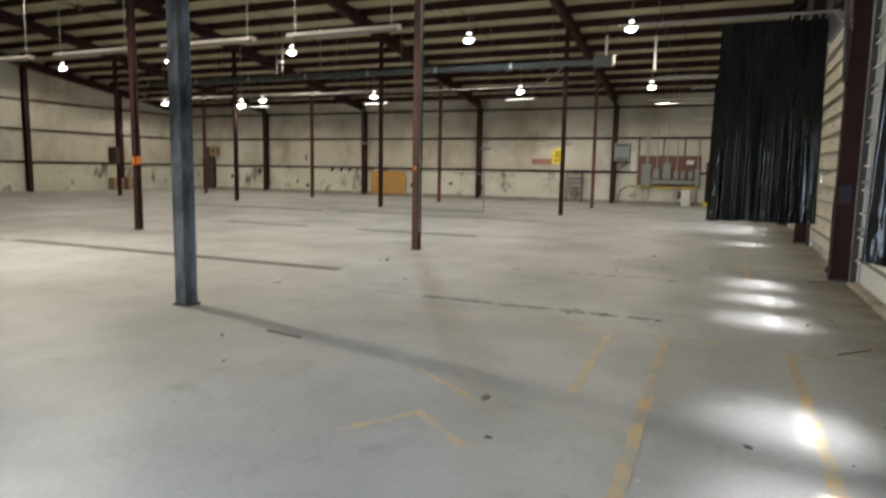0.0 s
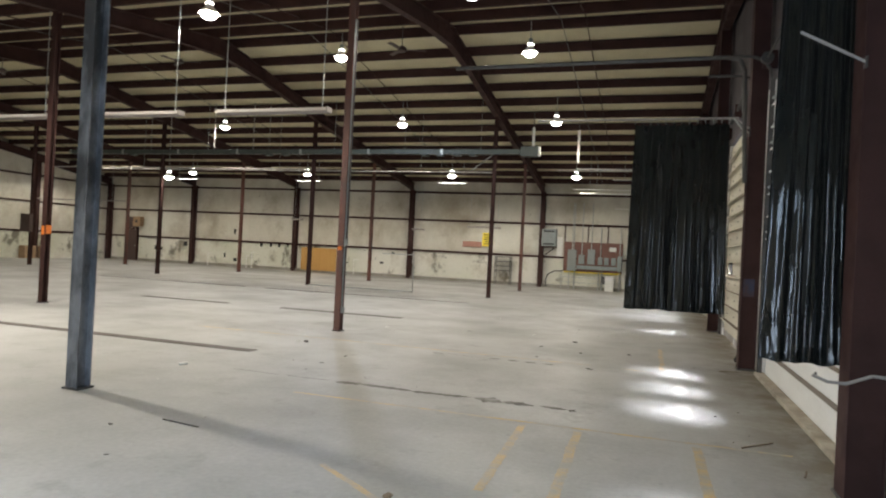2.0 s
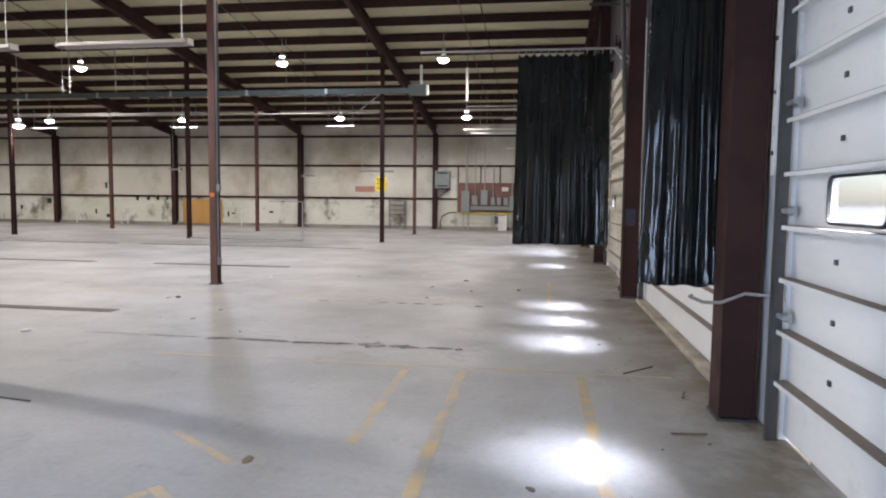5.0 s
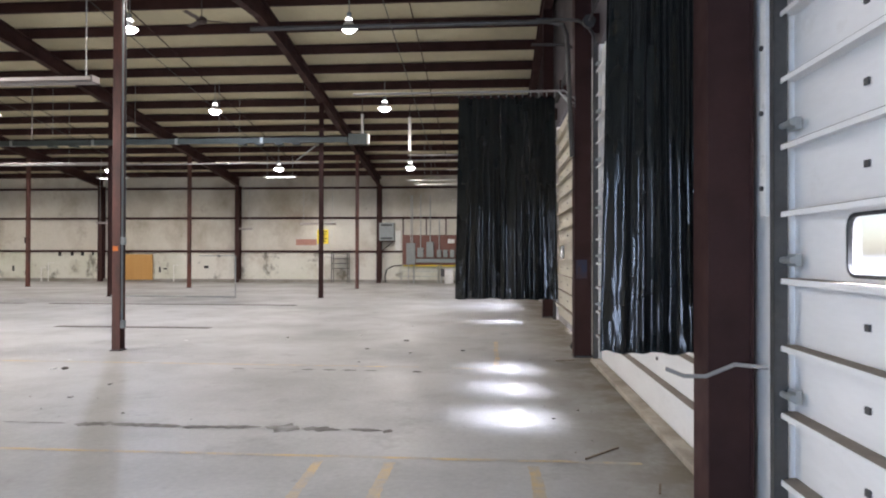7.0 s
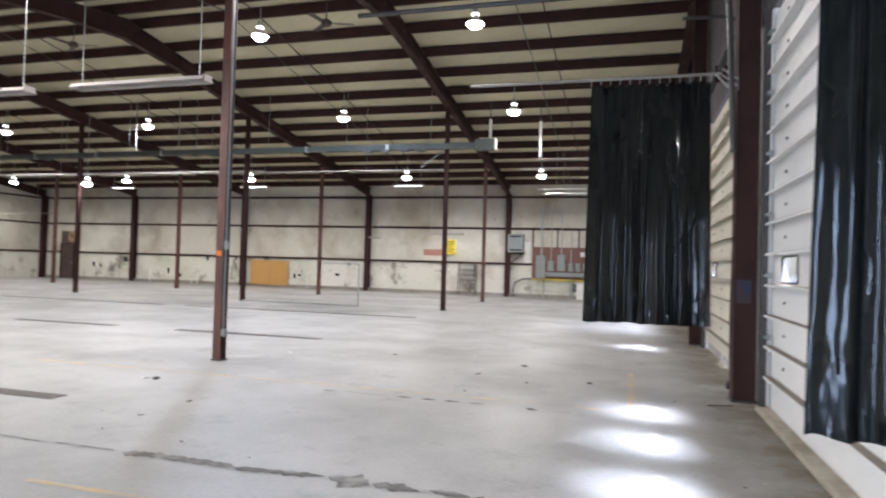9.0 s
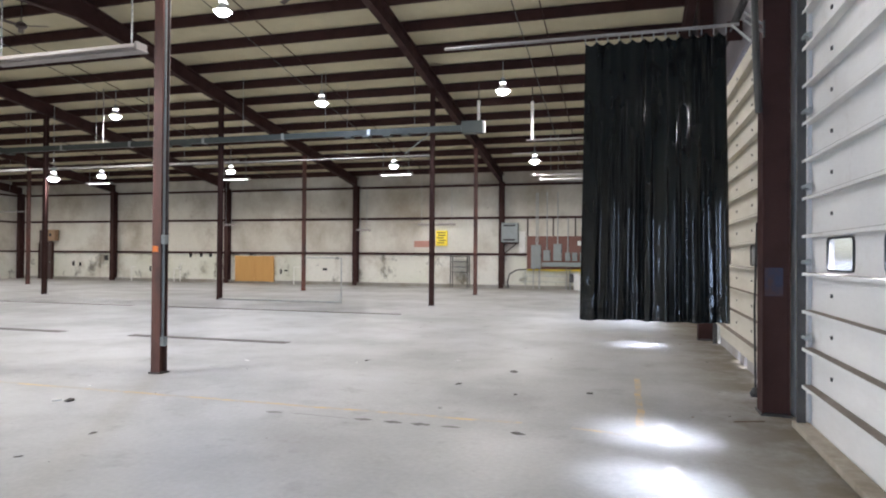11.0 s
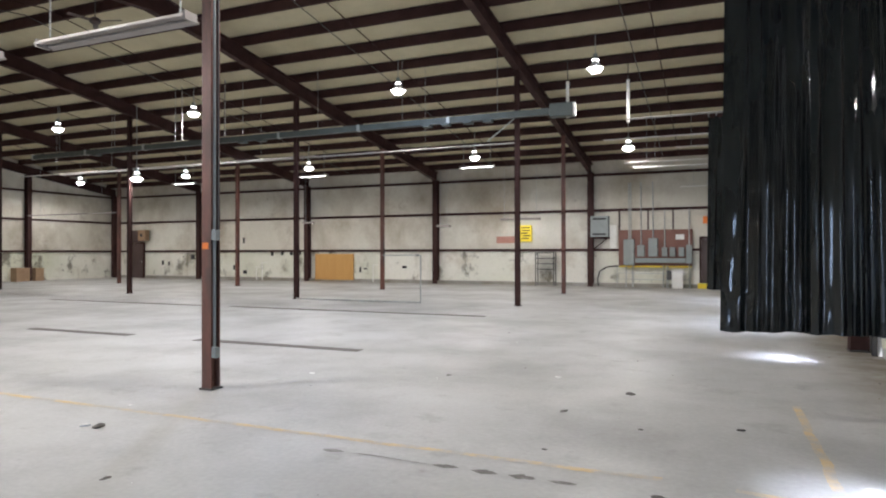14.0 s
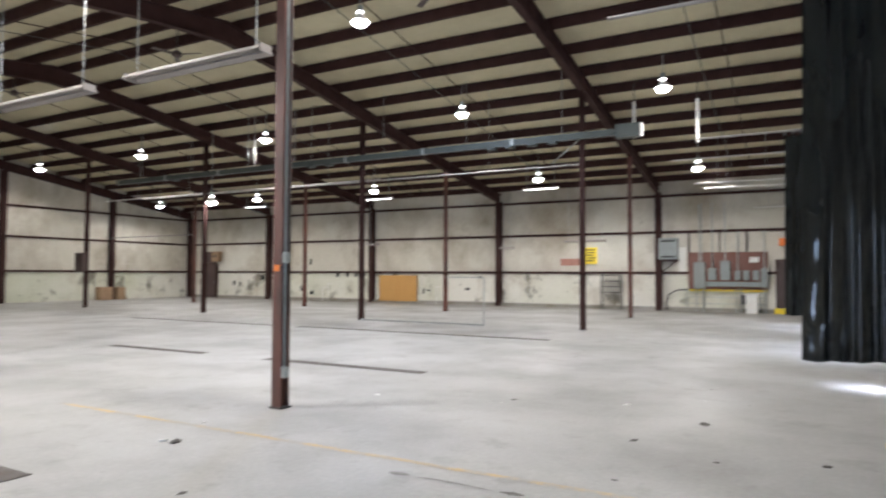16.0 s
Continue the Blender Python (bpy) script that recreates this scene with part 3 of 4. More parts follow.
# ---- vinyl curtains on rods ----
def curtain(y, x0, x1, z0, z1, folds, rod_from, label, seed, flare=0.05, deep=1.0):
    rnd = random.Random(seed)
    root = empty("strip_curtain", ((x0 + x1) / 2, y, 0), label, "curtain", "vinyl curtains")
    cx = (x0 + x1) / 2
    nx, nz = folds * 16, 60
    bm = bmesh.new()
    ph = [rnd.uniform(-0.8, 0.8) for _ in range(folds + 2)]
    amp = [rnd.uniform(0.6, 1.3) for _ in range(folds + 2)]
    grid = []
    for j in range(nz + 1):
        v = j / nz
        row = []
        for i in range(nx + 1):
            u = i / nx
            w = u * folds + 0.75 * noise.noise(Vector((u * folds * 0.45, 0.3 * v, seed + 9)))
            k = min(folds, max(0, int(u * folds)))
            f = u * folds - k
            a = amp[k] * (1 - f) + amp[k + 1] * f
            swing = math.sin(2 * math.pi * w + 0.5 * math.sin(2.5 * v + k * 0.3))
            swing += 0.35 * math.sin(4 * math.pi * w + 1.3 * k)
            d = 0.024 * deep * a * swing * (0.3 + 0.9 * v ** 1.4) + 0.03 * deep * noise.noise(Vector((u * 4, v * 1.6, seed)))
            d += 0.006 * noise.noise(Vector((u * 16, v * 7, seed + 4)))
            d += 0.012 * v ** 6 * noise.noise(Vector((u * 30, v * 40, seed + 7)))
            spread = (u - 0.5) * (x1 - x0) * (1 + flare * v)
            z = z1 + (z0 - z1) * v + (0.03 * noise.noise(Vector((u * 7, 0, seed))) if j == nz else 0) - (0.05 * abs(math.sin(math.pi * (x1 - x0) / 0.14 * u)) if j == 0 else 0)
            row.append(bm.verts.new((spread, d, z)))
        grid.append(row)
    for a, b in zip(grid, grid[1:]):
        for i in range(nx):
            bm.faces.new((a[i], a[i + 1], b[i + 1], b[i]))
    bmesh.ops.solidify(bm, geom=bm.faces[:], thickness=0.004)
    part("sheet", bm, VINYL, root, smooth=True)
    bm = bmesh.new()
    rod(bm, (rod_from - cx, 0, z1 + 0.07), (1.68 - cx, 0, z1 + 0.07), 0.022)
    part("rod", bm, AGED_STEEL, root, "dull steel hanging rod")
    hooks = round((x1 - x0) / 0.14)
    for i in range(hooks + 1):
        u = (i / hooks - 0.5) * (x1 - x0)
        rods("hook", GALV, root, ((u, 0, z1 - 0.02), (u, 0, z1 + 0.09), 0.008), seg=5)
    rods("brace", GALV, root, ((1.6 - cx, 0, z1 + 0.07), (1.75 - cx, -0.35, z1 - 0.25), 0.015))
    return root


curtain(6.73, 1.25, 1.82, 0.92, 4.35, 5, 0.9, "black vinyl dock curtain gathered beside a column", 3, 0.22, 0.8)
curtain(13.5, -0.08, 1.54, 0.78, 4.22, 10, -1.9, "glossy black vinyl strip curtain hanging from a rod", 7, 0.07)
curtain(20.6, -0.32, 1.5, 0.8, 4.25, 11, -1.9, "black vinyl strip curtain farther along the dock wall", 11)

# overhead pipe that bends down at the dock column
bm = bmesh.new()
pipe(bm, [(-3.2, 12.15, 4.98), (1.3, 12.15, 4.98), (1.52, 12.15, 4.93), (1.6, 12.27, 4.8), (1.685, 12.33, 3.0)], 0.035)
tagged(part("overhead_pipe", bm, DARK_STEEL), "grey steel pipe bending down along a dock column", "pipe")
for y, z, reach, rise in ((6.3, 3.16, 0.42, 0.24), (12.3, 3.78, 0.18, 0.15), (12.3, 3.86, 0.18, 0.15)):
    root = empty("stub_bracket", (1.72, y, z), "short steel bracket rod sticking out of a dock column", "bracket", "stub brackets")
    rods("rod", AGED_STEEL, root, ((0.01, 0, 0), (-reach, 0, rise), 0.012))
    boxes("foot", DARK_STEEL, root, (-0.004, 0.01, -0.03, 0.03, -0.04, 0.04))
bm = bmesh.new()
pipe(bm, [(1.48, 6.3, 0.9), (1.58, 6.3, 0.86), (1.7, 6.3, 0.86), (1.86, 6.3, 0.93), (2.0, 6.2, 0.93)], 0.012)
tagged(part("bent_bracket", bm, AGED_STEEL), "bent metal bracket across a dock column", "bracket")


root = empty("pull_rope", (1.8, 13.2, 0), "black pull rope hanging beside a dock door track", "rope")
rods("rope", RUBBER, root, ((0.02, 0.05, 0.08), (0.0, 0.0, 1.0), 0.012), ((0.0, 0.0, 0.99), (0.02, -0.02, 1.95), 0.012))
bm = bmesh.new()
lathe(bm, [(0.0, 0.0), (0.05, 0.0), (0.06, 0.04), (0.03, 0.1), (0.0, 0.1)], 10, pose(0.02, 0.05, 0))
part("knot", bm, RUBBER, root)

# ---- high-bay lamps ----
def high_bay(x, y, z, top, colour, power):
    root = empty("high_bay_lamp", (x, y, z), "glowing high-bay lamp with a metal bell hanging from the roof", "ceiling lamp", "high-bay lamps")
    bm = bmesh.new()
    lathe(bm, [(0.04, 0.27), (0.07, 0.25), (0.09, 0.15), (0.21, 0.035), (0.23, 0.0), (0.225, 0.0), (0.2, 0.03), (0.08, 0.14)], 20)
    part("bell", bm, WHITE_METAL, root, smooth=True)
    bm = bmesh.new()
    rod(bm, (0, 0, 0.2), (0, 0, 0.4), 0.065, 12)
    part("ballast_housing", bm, GREY_PAINT, root)
    # collar is made emissive in place of bulb light escaping through the vent
    bm = bmesh.new()
    lathe(bm, [(0.075, 0.25), (0.088, 0.245), (0.09, 0.222), (0.08, 0.215)], 16)
    part("vent_collar", bm, TUBE, root, "vent collar above the bell, emissive for escaping lamp light", smooth=True)
    bm = bmesh.new()
    rod(bm, (0, 0, 0.4), (0, 0, max(0.45, top - z)), 0.012)
    part("stem", bm, GALV, root)
    bm = bmesh.new()
    bmesh.ops.create_uvsphere(bm, u_segments=16, v_segments=10, radius=0.175, matrix=pose(0, 0, -0.01) @ Matrix.Diagonal((1, 1, 0.62, 1)))
    bulb = part("bulb", bm, BULB, root, smooth=True)
    lamp = new("high_bay_light", bpy.data.lights.new("high_bay_light", "SPOT"))
    lamp.data.energy, lamp.data.shadow_soft_size, lamp.data.color = LAMP_WATTS * power, 0.1, colour
    lamp.data.spot_size, lamp.data.spot_blend = radians(166), 0.35
    lamp.matrix_basis = pose(x, y, z - 0.235)


WARM, COOL = (1.0, 0.91, 0.76), (0.8, 0.88, 1.0)
BAY_X = (-3.2, -9.25, -16.9, -24.5, -31.8)
LAMPS = [(x, 31.3, 5.4, WARM, 1.0) for x in (-3.2, -9.25, -17.3, -24.65, -32.2)] + [(x, 24.4, 6.52, WARM, 1.0) for x in (-3.2, -9.2, -17.4, -24.5, -31.95)] + [(-3.2, 18.9, 7.35, WARM, 1.2), (-9.1, 18.9, 7.48, COOL, 1.9)]
LAMPS += [(x, 12.9, 6.65, WARM, 1.0) for x in BAY_X[:3]] + [(-11.0, 7.72, 6.15, (1.0, 0.92, 0.79), 5.6), (-24.5, 7.3, 5.7, WARM, 1.0), (-24.5, 15.0, 6.7, WARM, 1.0), (-20.35, 24.55, 4.35, WARM, 0.2)]
for x, y, z, colour, power in LAMPS:
    high_bay(x, y, z, under(y) + 0.72, colour, power)


# ---- ceiling fans near the ridge ----
for x in (-6.8, -14.6, -22.4):
    z = 7.4
    root = empty("ceiling_fan", (x, 18.2, z), "brown three-blade ceiling fan at rest below the ridge", "ceiling fan", "ceiling fans")
    rods("stem", DARK_STEEL, root, ((0, 0, 0.05), (0, 0, under(18.2) + 0.72 - z), 0.014))
    bm = bmesh.new()
    lathe(bm, [(0.0, 0.1), (0.07, 0.09), (0.13, 0.04), (0.13, -0.04), (0.07, -0.08), (0.0, -0.09)], 16)
    part("motor", bm, BROWN_DOOR, root, smooth=True)
    for k in range(3):
        bm = bmesh.new()
        box(bm, 0.1, 0.68, -0.065, 0.065, -0.006, 0.004, pose(0, 0, 0, 0, 0, 120 * k + 20) @ pose(0, 0, 0, 10, 0, 0), bevel=0.003)
        part("blade", bm, BROWN_DOOR, root)


# ---- fluorescent fixtures hung on chains ----
def strip_light(x0, x1, y, z, top, lit=False, group="fluorescent fixtures"):
    cx = (x0 + x1) / 2
    root = empty("strip_light", (cx, y, z), "white fluorescent strip fixture, switched off, on chains" if not lit else "white fluorescent strip fixture, lit", "strip light", group)
    w = (x1 - x0) / 2
    bm = bmesh.new()
    v = [bm.verts.new((sx * w, yy, zz)) for sx in (-1, 1) for yy, zz in ((-0.16, -0.03), (-0.05, 0.06), (0.05, 0.06), (0.16, -0.03), (0.15, -0.035), (0.045, 0.05), (-0.045, 0.05), (-0.15, -0.035))]
    for i in range(8):
        j = (i + 1) % 8
        bm.faces.new((v[i], v[j], v[8 + j], v[8 + i]))
    bm.faces.new(v[:8]), bm.faces.new(v[8:])
    part("reflector", bm, AGED_WHITE, root)
    for s in (-1, 1):
        rods("tube", TUBE if lit else AGED_WHITE, root, ((-w + 0.05, s * 0.06, -0.005), (w - 0.05, s * 0.06, -0.005), 0.019))
        boxes("end_cap", AGED_WHITE, root, *[(s * w - 0.02, s * w + 0.02, -0.1, 0.1, -0.04, 0.065)])
        bm = bmesh.new()
        z0, k = 0.06, 0
        while z0 < min(top - z, 5.0):
            if k % 2:
                box(bm, s * (w - 0.15) - 0.003, s * (w - 0.15) + 0.003, -0.012, 0.012, z0, z0 + 0.05)
            else:
                box(bm, s * (w - 0.15) - 0.012, s * (w - 0.15) + 0.012, -0.003, 0.003, z0, z0 + 0.05)
            z0 += 0.045
            k += 1
        part("chain", bm, GALV, root)


for x in (-6.05, -9.7, -13.5, -17.2, -20.9):
    strip_light(x - 2.65, x, 12.7, 4.4, under(12.7) + 0.7)
for x in (-9.63, -17.95, -26.05):
    strip_light(x - 0.76, x + 0.76, 32.6, 5.2, under(32.6) + 0.7, True)
strip_light(-9.55, -7.7, 35.7, 3.08, under(35.6) + 0.7, True)
for x, z in ((-20.4, 3.15), (-12.5, 2.83)):
    strip_light(x - 0.32, x + 0.32, 35.7, z, under(35.7) + 0.7, True)

# ---- bus duct and overhead pipes ----
root = empty("bus_duct", (0, 24.4, 5.42), "long grey metal bus duct hung across the columns", "bus duct")
for i in range(7):
    a = -25.6 + i * 3.03
    boxes("segment", DUCT, root, (a, a + 3.0, -0.3, -0.14, -0.09, 0.09), bevel=0.008)
    boxes("coupling", GALV, root, (a - 0.05, a + 0.05, -0.31, -0.13, -0.1, 0.1))
    rods("hanger", GALV, root, ((a + 1.5, -0.22, 0.09), (a + 1.5, -0.22, under(24.4) - 5.42 + 0.72), 0.008), seg=6)
boxes("end_box", DUCT, root, (-4.39, -3.75, -0.36, -0.05, -0.17, 0.19), bevel=0.01)
boxes("white_tag", WHITE_METAL, root, (-3.74, -3.68, -0.35, -0.2, -0.17, 0.17))
for x in (-6.2, -6.8, -7.5, -8.1, -14.2, -15.0, -22.0):
    boxes("tap_box", DUCT, root, (x - 0.12, x + 0.12, -0.36, -0.11, -0.16, -0.092))
for a, b, y, z in ((-25.0, -5.6, 24.9, 4.75), (-28.4, -13.0, 25.5, 4.9), (-4.06, 1.9, 31.0, 5.68), (-3.3, 1.9, 31.0, 4.8), (-3.0, 1.9, 31.4, 4.66), (-1.53, 1.9, 31.05, 5.27), (-1.63, 1.9, 35.9, 4.33), (-35.0, -28.3, 30.3, 3.6)):
    root = empty("ceiling_pipe", ((a + b) / 2, y, z), "long horizontal steel pipe under the roof", "pipe", "overhead pipes")
    h = (b - a) / 2
    rods("run", WHITE_METAL if a > -5 else AGED_STEEL, root, ((-h, 0, 0), (h, 0, 0), 0.028))
    for k in (-0.7, 0.7):
        rods("hanger", GALV, root, ((k * h, 0, 0), (k * h, 0, under(y) - z + 0.72), 0.007), seg=5)
# white bars modelled in place of pale lens reflection streaks
for x, y, z0, z1 in ((-4.27, 25.85, 5.55, 6.65), (-2.54, 26.0, 5.3, 6.55)):
    root = empty("lens_streak_bar", (x, y, z0), "white vertical bar on a stem, standing in for a lens streak", "conduit", "drop conduits")
    boxes("cover", WHITE_METAL, root, (-0.05, 0.05, -0.025, 0.025, 0, z1 - z0), bevel=0.018)
    rods("stem", DARK_STEEL, root, ((0, 0, z1 - z0), (0, 0, under(y) + 0.72 - z0), 0.014))
tagged(rods("diagonal_brace", GALV, None, ((-5.5, 24.4, 5.35), (-6.3, 24.4, 4.75), 0.02)), "short diagonal pipe brace on a column", "brace")

for x in (-15.8, -17.75):
    root = empty("elbow_pipe", (x, 24.2, 5.5), "bent galvanised pipe dropping to the bus duct", "conduit", "elbow pipes")
    bm = bmesh.new()
    pipe(bm, [(0.0, 0, under(24.2) - 4.8), (0.0, 0, 0.06), (-0.05, 0, 0.0), (-1.2, 0, -0.03)], 0.018)
    part("pipe", bm, AGED_STEEL, root)

# conduit and boxes on the near column
root = empty("column_conduit", (-5.375, 12.385, 0), "grey conduit with switch boxes running up a column", "conduit")
rods("pipe", GREY_PAINT, root, ((0, 0, 0.36), (0, 0, 6.1), 0.016))
rods("pipe", DARK_STEEL, root, ((0.03, 0.03, 1.7), (0.03, 0.03, 6.1), 0.01))
for z in (0.36, 1.68):
    boxes("switch_box", GREY_PAINT, root, (-0.02, 0.06, -0.05, 0.02, z, z + 0.12), bevel=0.006)
root = empty("column_panel", (-28.32, 24.38, 1.6), "dark electrical box strapped to a column", "electrical box")
boxes("case", BROWN_DOOR, root, (-0.3, 0.3, -0.2, -0.02, 0, 0.85), bevel=0.01)
boxes("cover", BROWN_DOOR, root, (-0.27, 0.27, -0.215, -0.2, 0.03, 0.82))

# ---- far wall things ----
MARKS = ((-29.0, 1.3, 0.13, 0.15), (-23.2, 1.5, 0.08, 0.12), (-22.5, 1.5, 0.08, 0.1), (-21.9, 1.5, 0.08, 0.1), (-21.3, 1.55, 0.05, 0.12), (-25.2, 2.25, 0.06, 0.16), (-31.4, 0.95, 0.08, 0.14), (-30.9, 0.9, 0.06, 0.12),
         (-17.5, 0.65, 0.05, 0.14), (-17.2, 0.7, 0.1, 0.04), (-25.1, 0.45, 0.12, 0.1), (-25.9, 0.7, 0.05, 0.15), (-14.2, 1.4, 0.1, 0.05), (-14.9, 0.8, 0.12, 0.06))
F = Y_FAR
root = empty("plywood_sheet", (-19.05, F, 0.1), "orange plywood sheets fixed over a wall opening", "plywood")
boxes("panel", PLYWOOD, root, (-1.2, -0.005, -0.14, -0.1, 0, 1.38))
boxes("panel", PLYWOOD, root, (0.005, 1.2, -0.14, -0.1, 0, 1.38))
boxes("batten", WOOD, root, (-1.2, 1.2, -0.1, -0.02, 0.02, 0.1))

for name, x, lab in (("door_1", -33.4, "dark brown steel exit door, closed"), ("door_2", -0.35, "dark steel side door, closed")):
    root = structure(empty(name, (x, F, 0)), lab, "door")
    boxes("leaf", BROWN_DOOR, root, (-0.46, 0.46, -0.1, -0.05, 0.02, 2.1), bevel=0.005)
    boxes("door_frame", MAROON, root, (-0.54, -0.465, -0.14, -0.02, 0, 2.2), (0.465, 0.54, -0.14, -0.02, 0, 2.2), (-0.465, 0.465, -0.14, -0.02, 2.11, 2.2))
    rods("door_handle", GALV, root, ((0.36, -0.16, 1.0), (0.36, -0.1, 1.0), 0.025))
boxes("transom_panel", BROWN_DOOR, bpy.data.objects["door_1"], (-0.5, 0.5, -0.11, -0.05, 2.21, 2.95))
tagged(boxes("wall_box", CARDBOARD, None, (-33.0, -32.4, F - 0.45, F - 0.13, 2.3, 2.95), bevel=0.01), "tan metal box on the wall by the exit door", "box")
tagged(boxes("alarm_box", ORANGE, None, (-0.75, -0.4, F - 0.22, F, 2.75, 3.05), bevel=0.01), "orange alarm box on the wall", "box")

# yellow notice and a paler board on the wall
root = empty("safety_sign", (-8.5, Y_FAR - 0.1, 2.05), "yellow safety notice with black lettering", "sign")
boxes("plate", YELLOW, root, (-0.29, 0.29, -0.012, 0.1, 0, 0.76))
for i, (a, b) in enumerate(((-0.13, 0.13), (-0.1, 0.12), (-0.13, 0.08), (-0.08, 0.13), (-0.12, 0.1))):
    boxes("text_bar", BLACK, root, (a * 1.7, b * 1.7, -0.016, -0.012, 0.62 - i * 0.125, 0.675 - i * 0.125))
tagged(boxes("faded_sign", mat("faded_red_sign", (0.4, 0.2, 0.15), 0.6, scale=4), None, (-9.95, -8.85, F - 0.06, F - 0.001, 1.98, 2.3)), "faded red board on the far wall", "sign")

# electrical board
root = empty("electrical_board", (-2.69, F, 0), "red-brown backing board with grey electrical gear", "electrical board")
boxes("board", BOARD, root, (-1.53, 1.53, -0.16, -0.1, 0.95, 2.52))
for x0, x1, z0, z1 in ((-1.3, -0.85, 0.98, 2.1), (-0.72, -0.42, 1.35, 1.85), (-0.25, 0.12, 1.35, 2.15), (0.3, 0.52, 1.35, 1.75), (0.62, 0.84, 1.35, 1.75), (0.98, 1.2, 1.35, 1.75), (1.28, 1.52, 1.05, 1.85)):
    b = boxes("switch_cabinet", GREY_PAINT, root, (x0, x1, -0.36, -0.16, z0, z1), bevel=0.01)
    boxes("cover", GREY_PAINT, b, (x0 + 0.03, x1 - 0.03, -0.37, -0.36, z0 + 0.03, z1 - 0.03))
    boxes("lever", BLACK, b, (x1 - 0.02, x1 + 0.02, -0.33, -0.25, (z0 + z1) / 2, (z0 + z1) / 2 + 0.14))
boxes("wire_gutter", GREY_PAINT, root, (-0.8, 1.25, -0.32, -0.16, 1.08, 1.28), bevel=0.01)
boxes("yellow_strip", YELLOW, root, (-1.5, 1.5, -0.2, -0.1, 0.88, 0.94))
boxes("notice", PAPER, root, (0.85, 1.2, -0.175, -0.162, 2.08, 2.3))
for x, z in ((-1.08, 2.1), (-0.57, 1.85), (-0.07, 2.15), (0.41, 1.75), (1.4, 1.85), (-1.0, 2.1)):
    rods("conduit", GALV, root, ((x, -0.2, z), (x, -0.2, 4.6 if x < 0.3 else 3.4), 0.025))
for x in (-1.2, -0.9, 0.35, 0.5, 1.4):
    rods("stub_pipe", GALV, root, ((x, -0.25, 0.0), (x, -0.25, 1.0), 0.025))
for x in (-1.5, -0.28, 0.75):
    boxes("upright", BROWN_DOOR, root, (x - 0.035, x + 0.035, -0.16, -0.1, 2.53, 3.36))
bm = bmesh.new()
pipe(bm, [(-1.55, -0.22, 0.93), (-2.0, -0.22, 0.9), (-2.35, -0.22, 0.7), (-2.45, -0.22, 0.35), (-2.4, -0.22, 0.03)], 0.03)
part("hose", bm, DARK_STEEL, root)
for z in (0.35, 0.62):
    rods("rail", GALV, root, ((-1.6, -0.2, z), (1.45, -0.2, z), 0.014))
for x in (-1.6, -0.95, 0.55, 1.45):
    rods("rail_post", GALV, root, ((x, -0.2, 0), (x, -0.2, 0.9), 0.016))
boxes("meter", DARK_STEEL, root, (0.5, 0.72, -0.34, -0.2, 0.35, 0.75), bevel=0.01)
root = empty("transformer_cabinet", (-1.75, F - 0.45, 0), "pale grey pedestal box below the electrical board", "electrical box")
boxes("case", WHITE_METAL, root, (-0.22, 0.22, -0.2, 0.2, 0, 0.72), bevel=0.015)
boxes("lid", WHITE_METAL, root, (-0.24, 0.24, -0.22, 0.22, 0.72, 0.8), bevel=0.01)
root = empty("unit_heater", (-5.0, F, 2.2), "grey louvred heater cabinet on the wall", "heater")
boxes("case", GREY_PAINT, root, (-0.4, 0.38, -0.5, -0.12, 0.02, 0.95), bevel=0.015)
for z in (0.1, 0.78):
    boxes("vent_slot", BLACK, root, (-0.3, 0.28, -0.51, -0.5, z, z + 0.08))
rods("brace", MAROON, root, ((0.3, -0.4, -0.06), (-0.3, -0.12, -0.5), 0.025))
boxes("bracket", MAROON, root, (-0.4, 0.38, -0.4, -0.1, -0.06, 0.02))
tagged(boxes("wall_panel", WHITE_METAL, None, (-4.6, -4.3, F - 0.2, F - 0.1, 1.7, 2.75), bevel=0.008), "white narrow panel on the far wall", "panel")
tagged(boxes("low_bollard", YELLOW, None, (-0.95, -0.45, F - 0.5, F - 0.2, 0, 0.22), bevel=0.03), "low yellow guard block by the door", "guard")

# black brackets, plugs and scorched spots on the sheeting
for x, z, w, h in MARKS:
    tagged(boxes("wall_bracket", BLACK, None, (x - w, x + w, F - 0.035, F, z - h, z + h), bevel=0.008), "small black bracket stub on the scuffed wall", "bracket", "wall brackets")
boxes("lens", BLACK, bpy.data.objects["wall_box"], (-32.8, -32.62, F - 0.465, F - 0.45, 2.55, 2.73))

# shelf frame against the far wall
root = empty("metal_rack", (-7.45, F - 0.45, 0), "thin dark metal rack with shelves, empty", "rack")
for x in (-0.42, 0.42):
    for y in (-0.2, 0.2):
        boxes("post", DARK_STEEL, root, (x - 0.02, x + 0.02, y - 0.02, y + 0.02, 0, 1.55))
for z in (0.75, 1.0, 1.25, 1.5):
    boxes("shelf", DARK_STEEL, root, (-0.4, 0.4, -0.2, 0.2, z, z + 0.03))

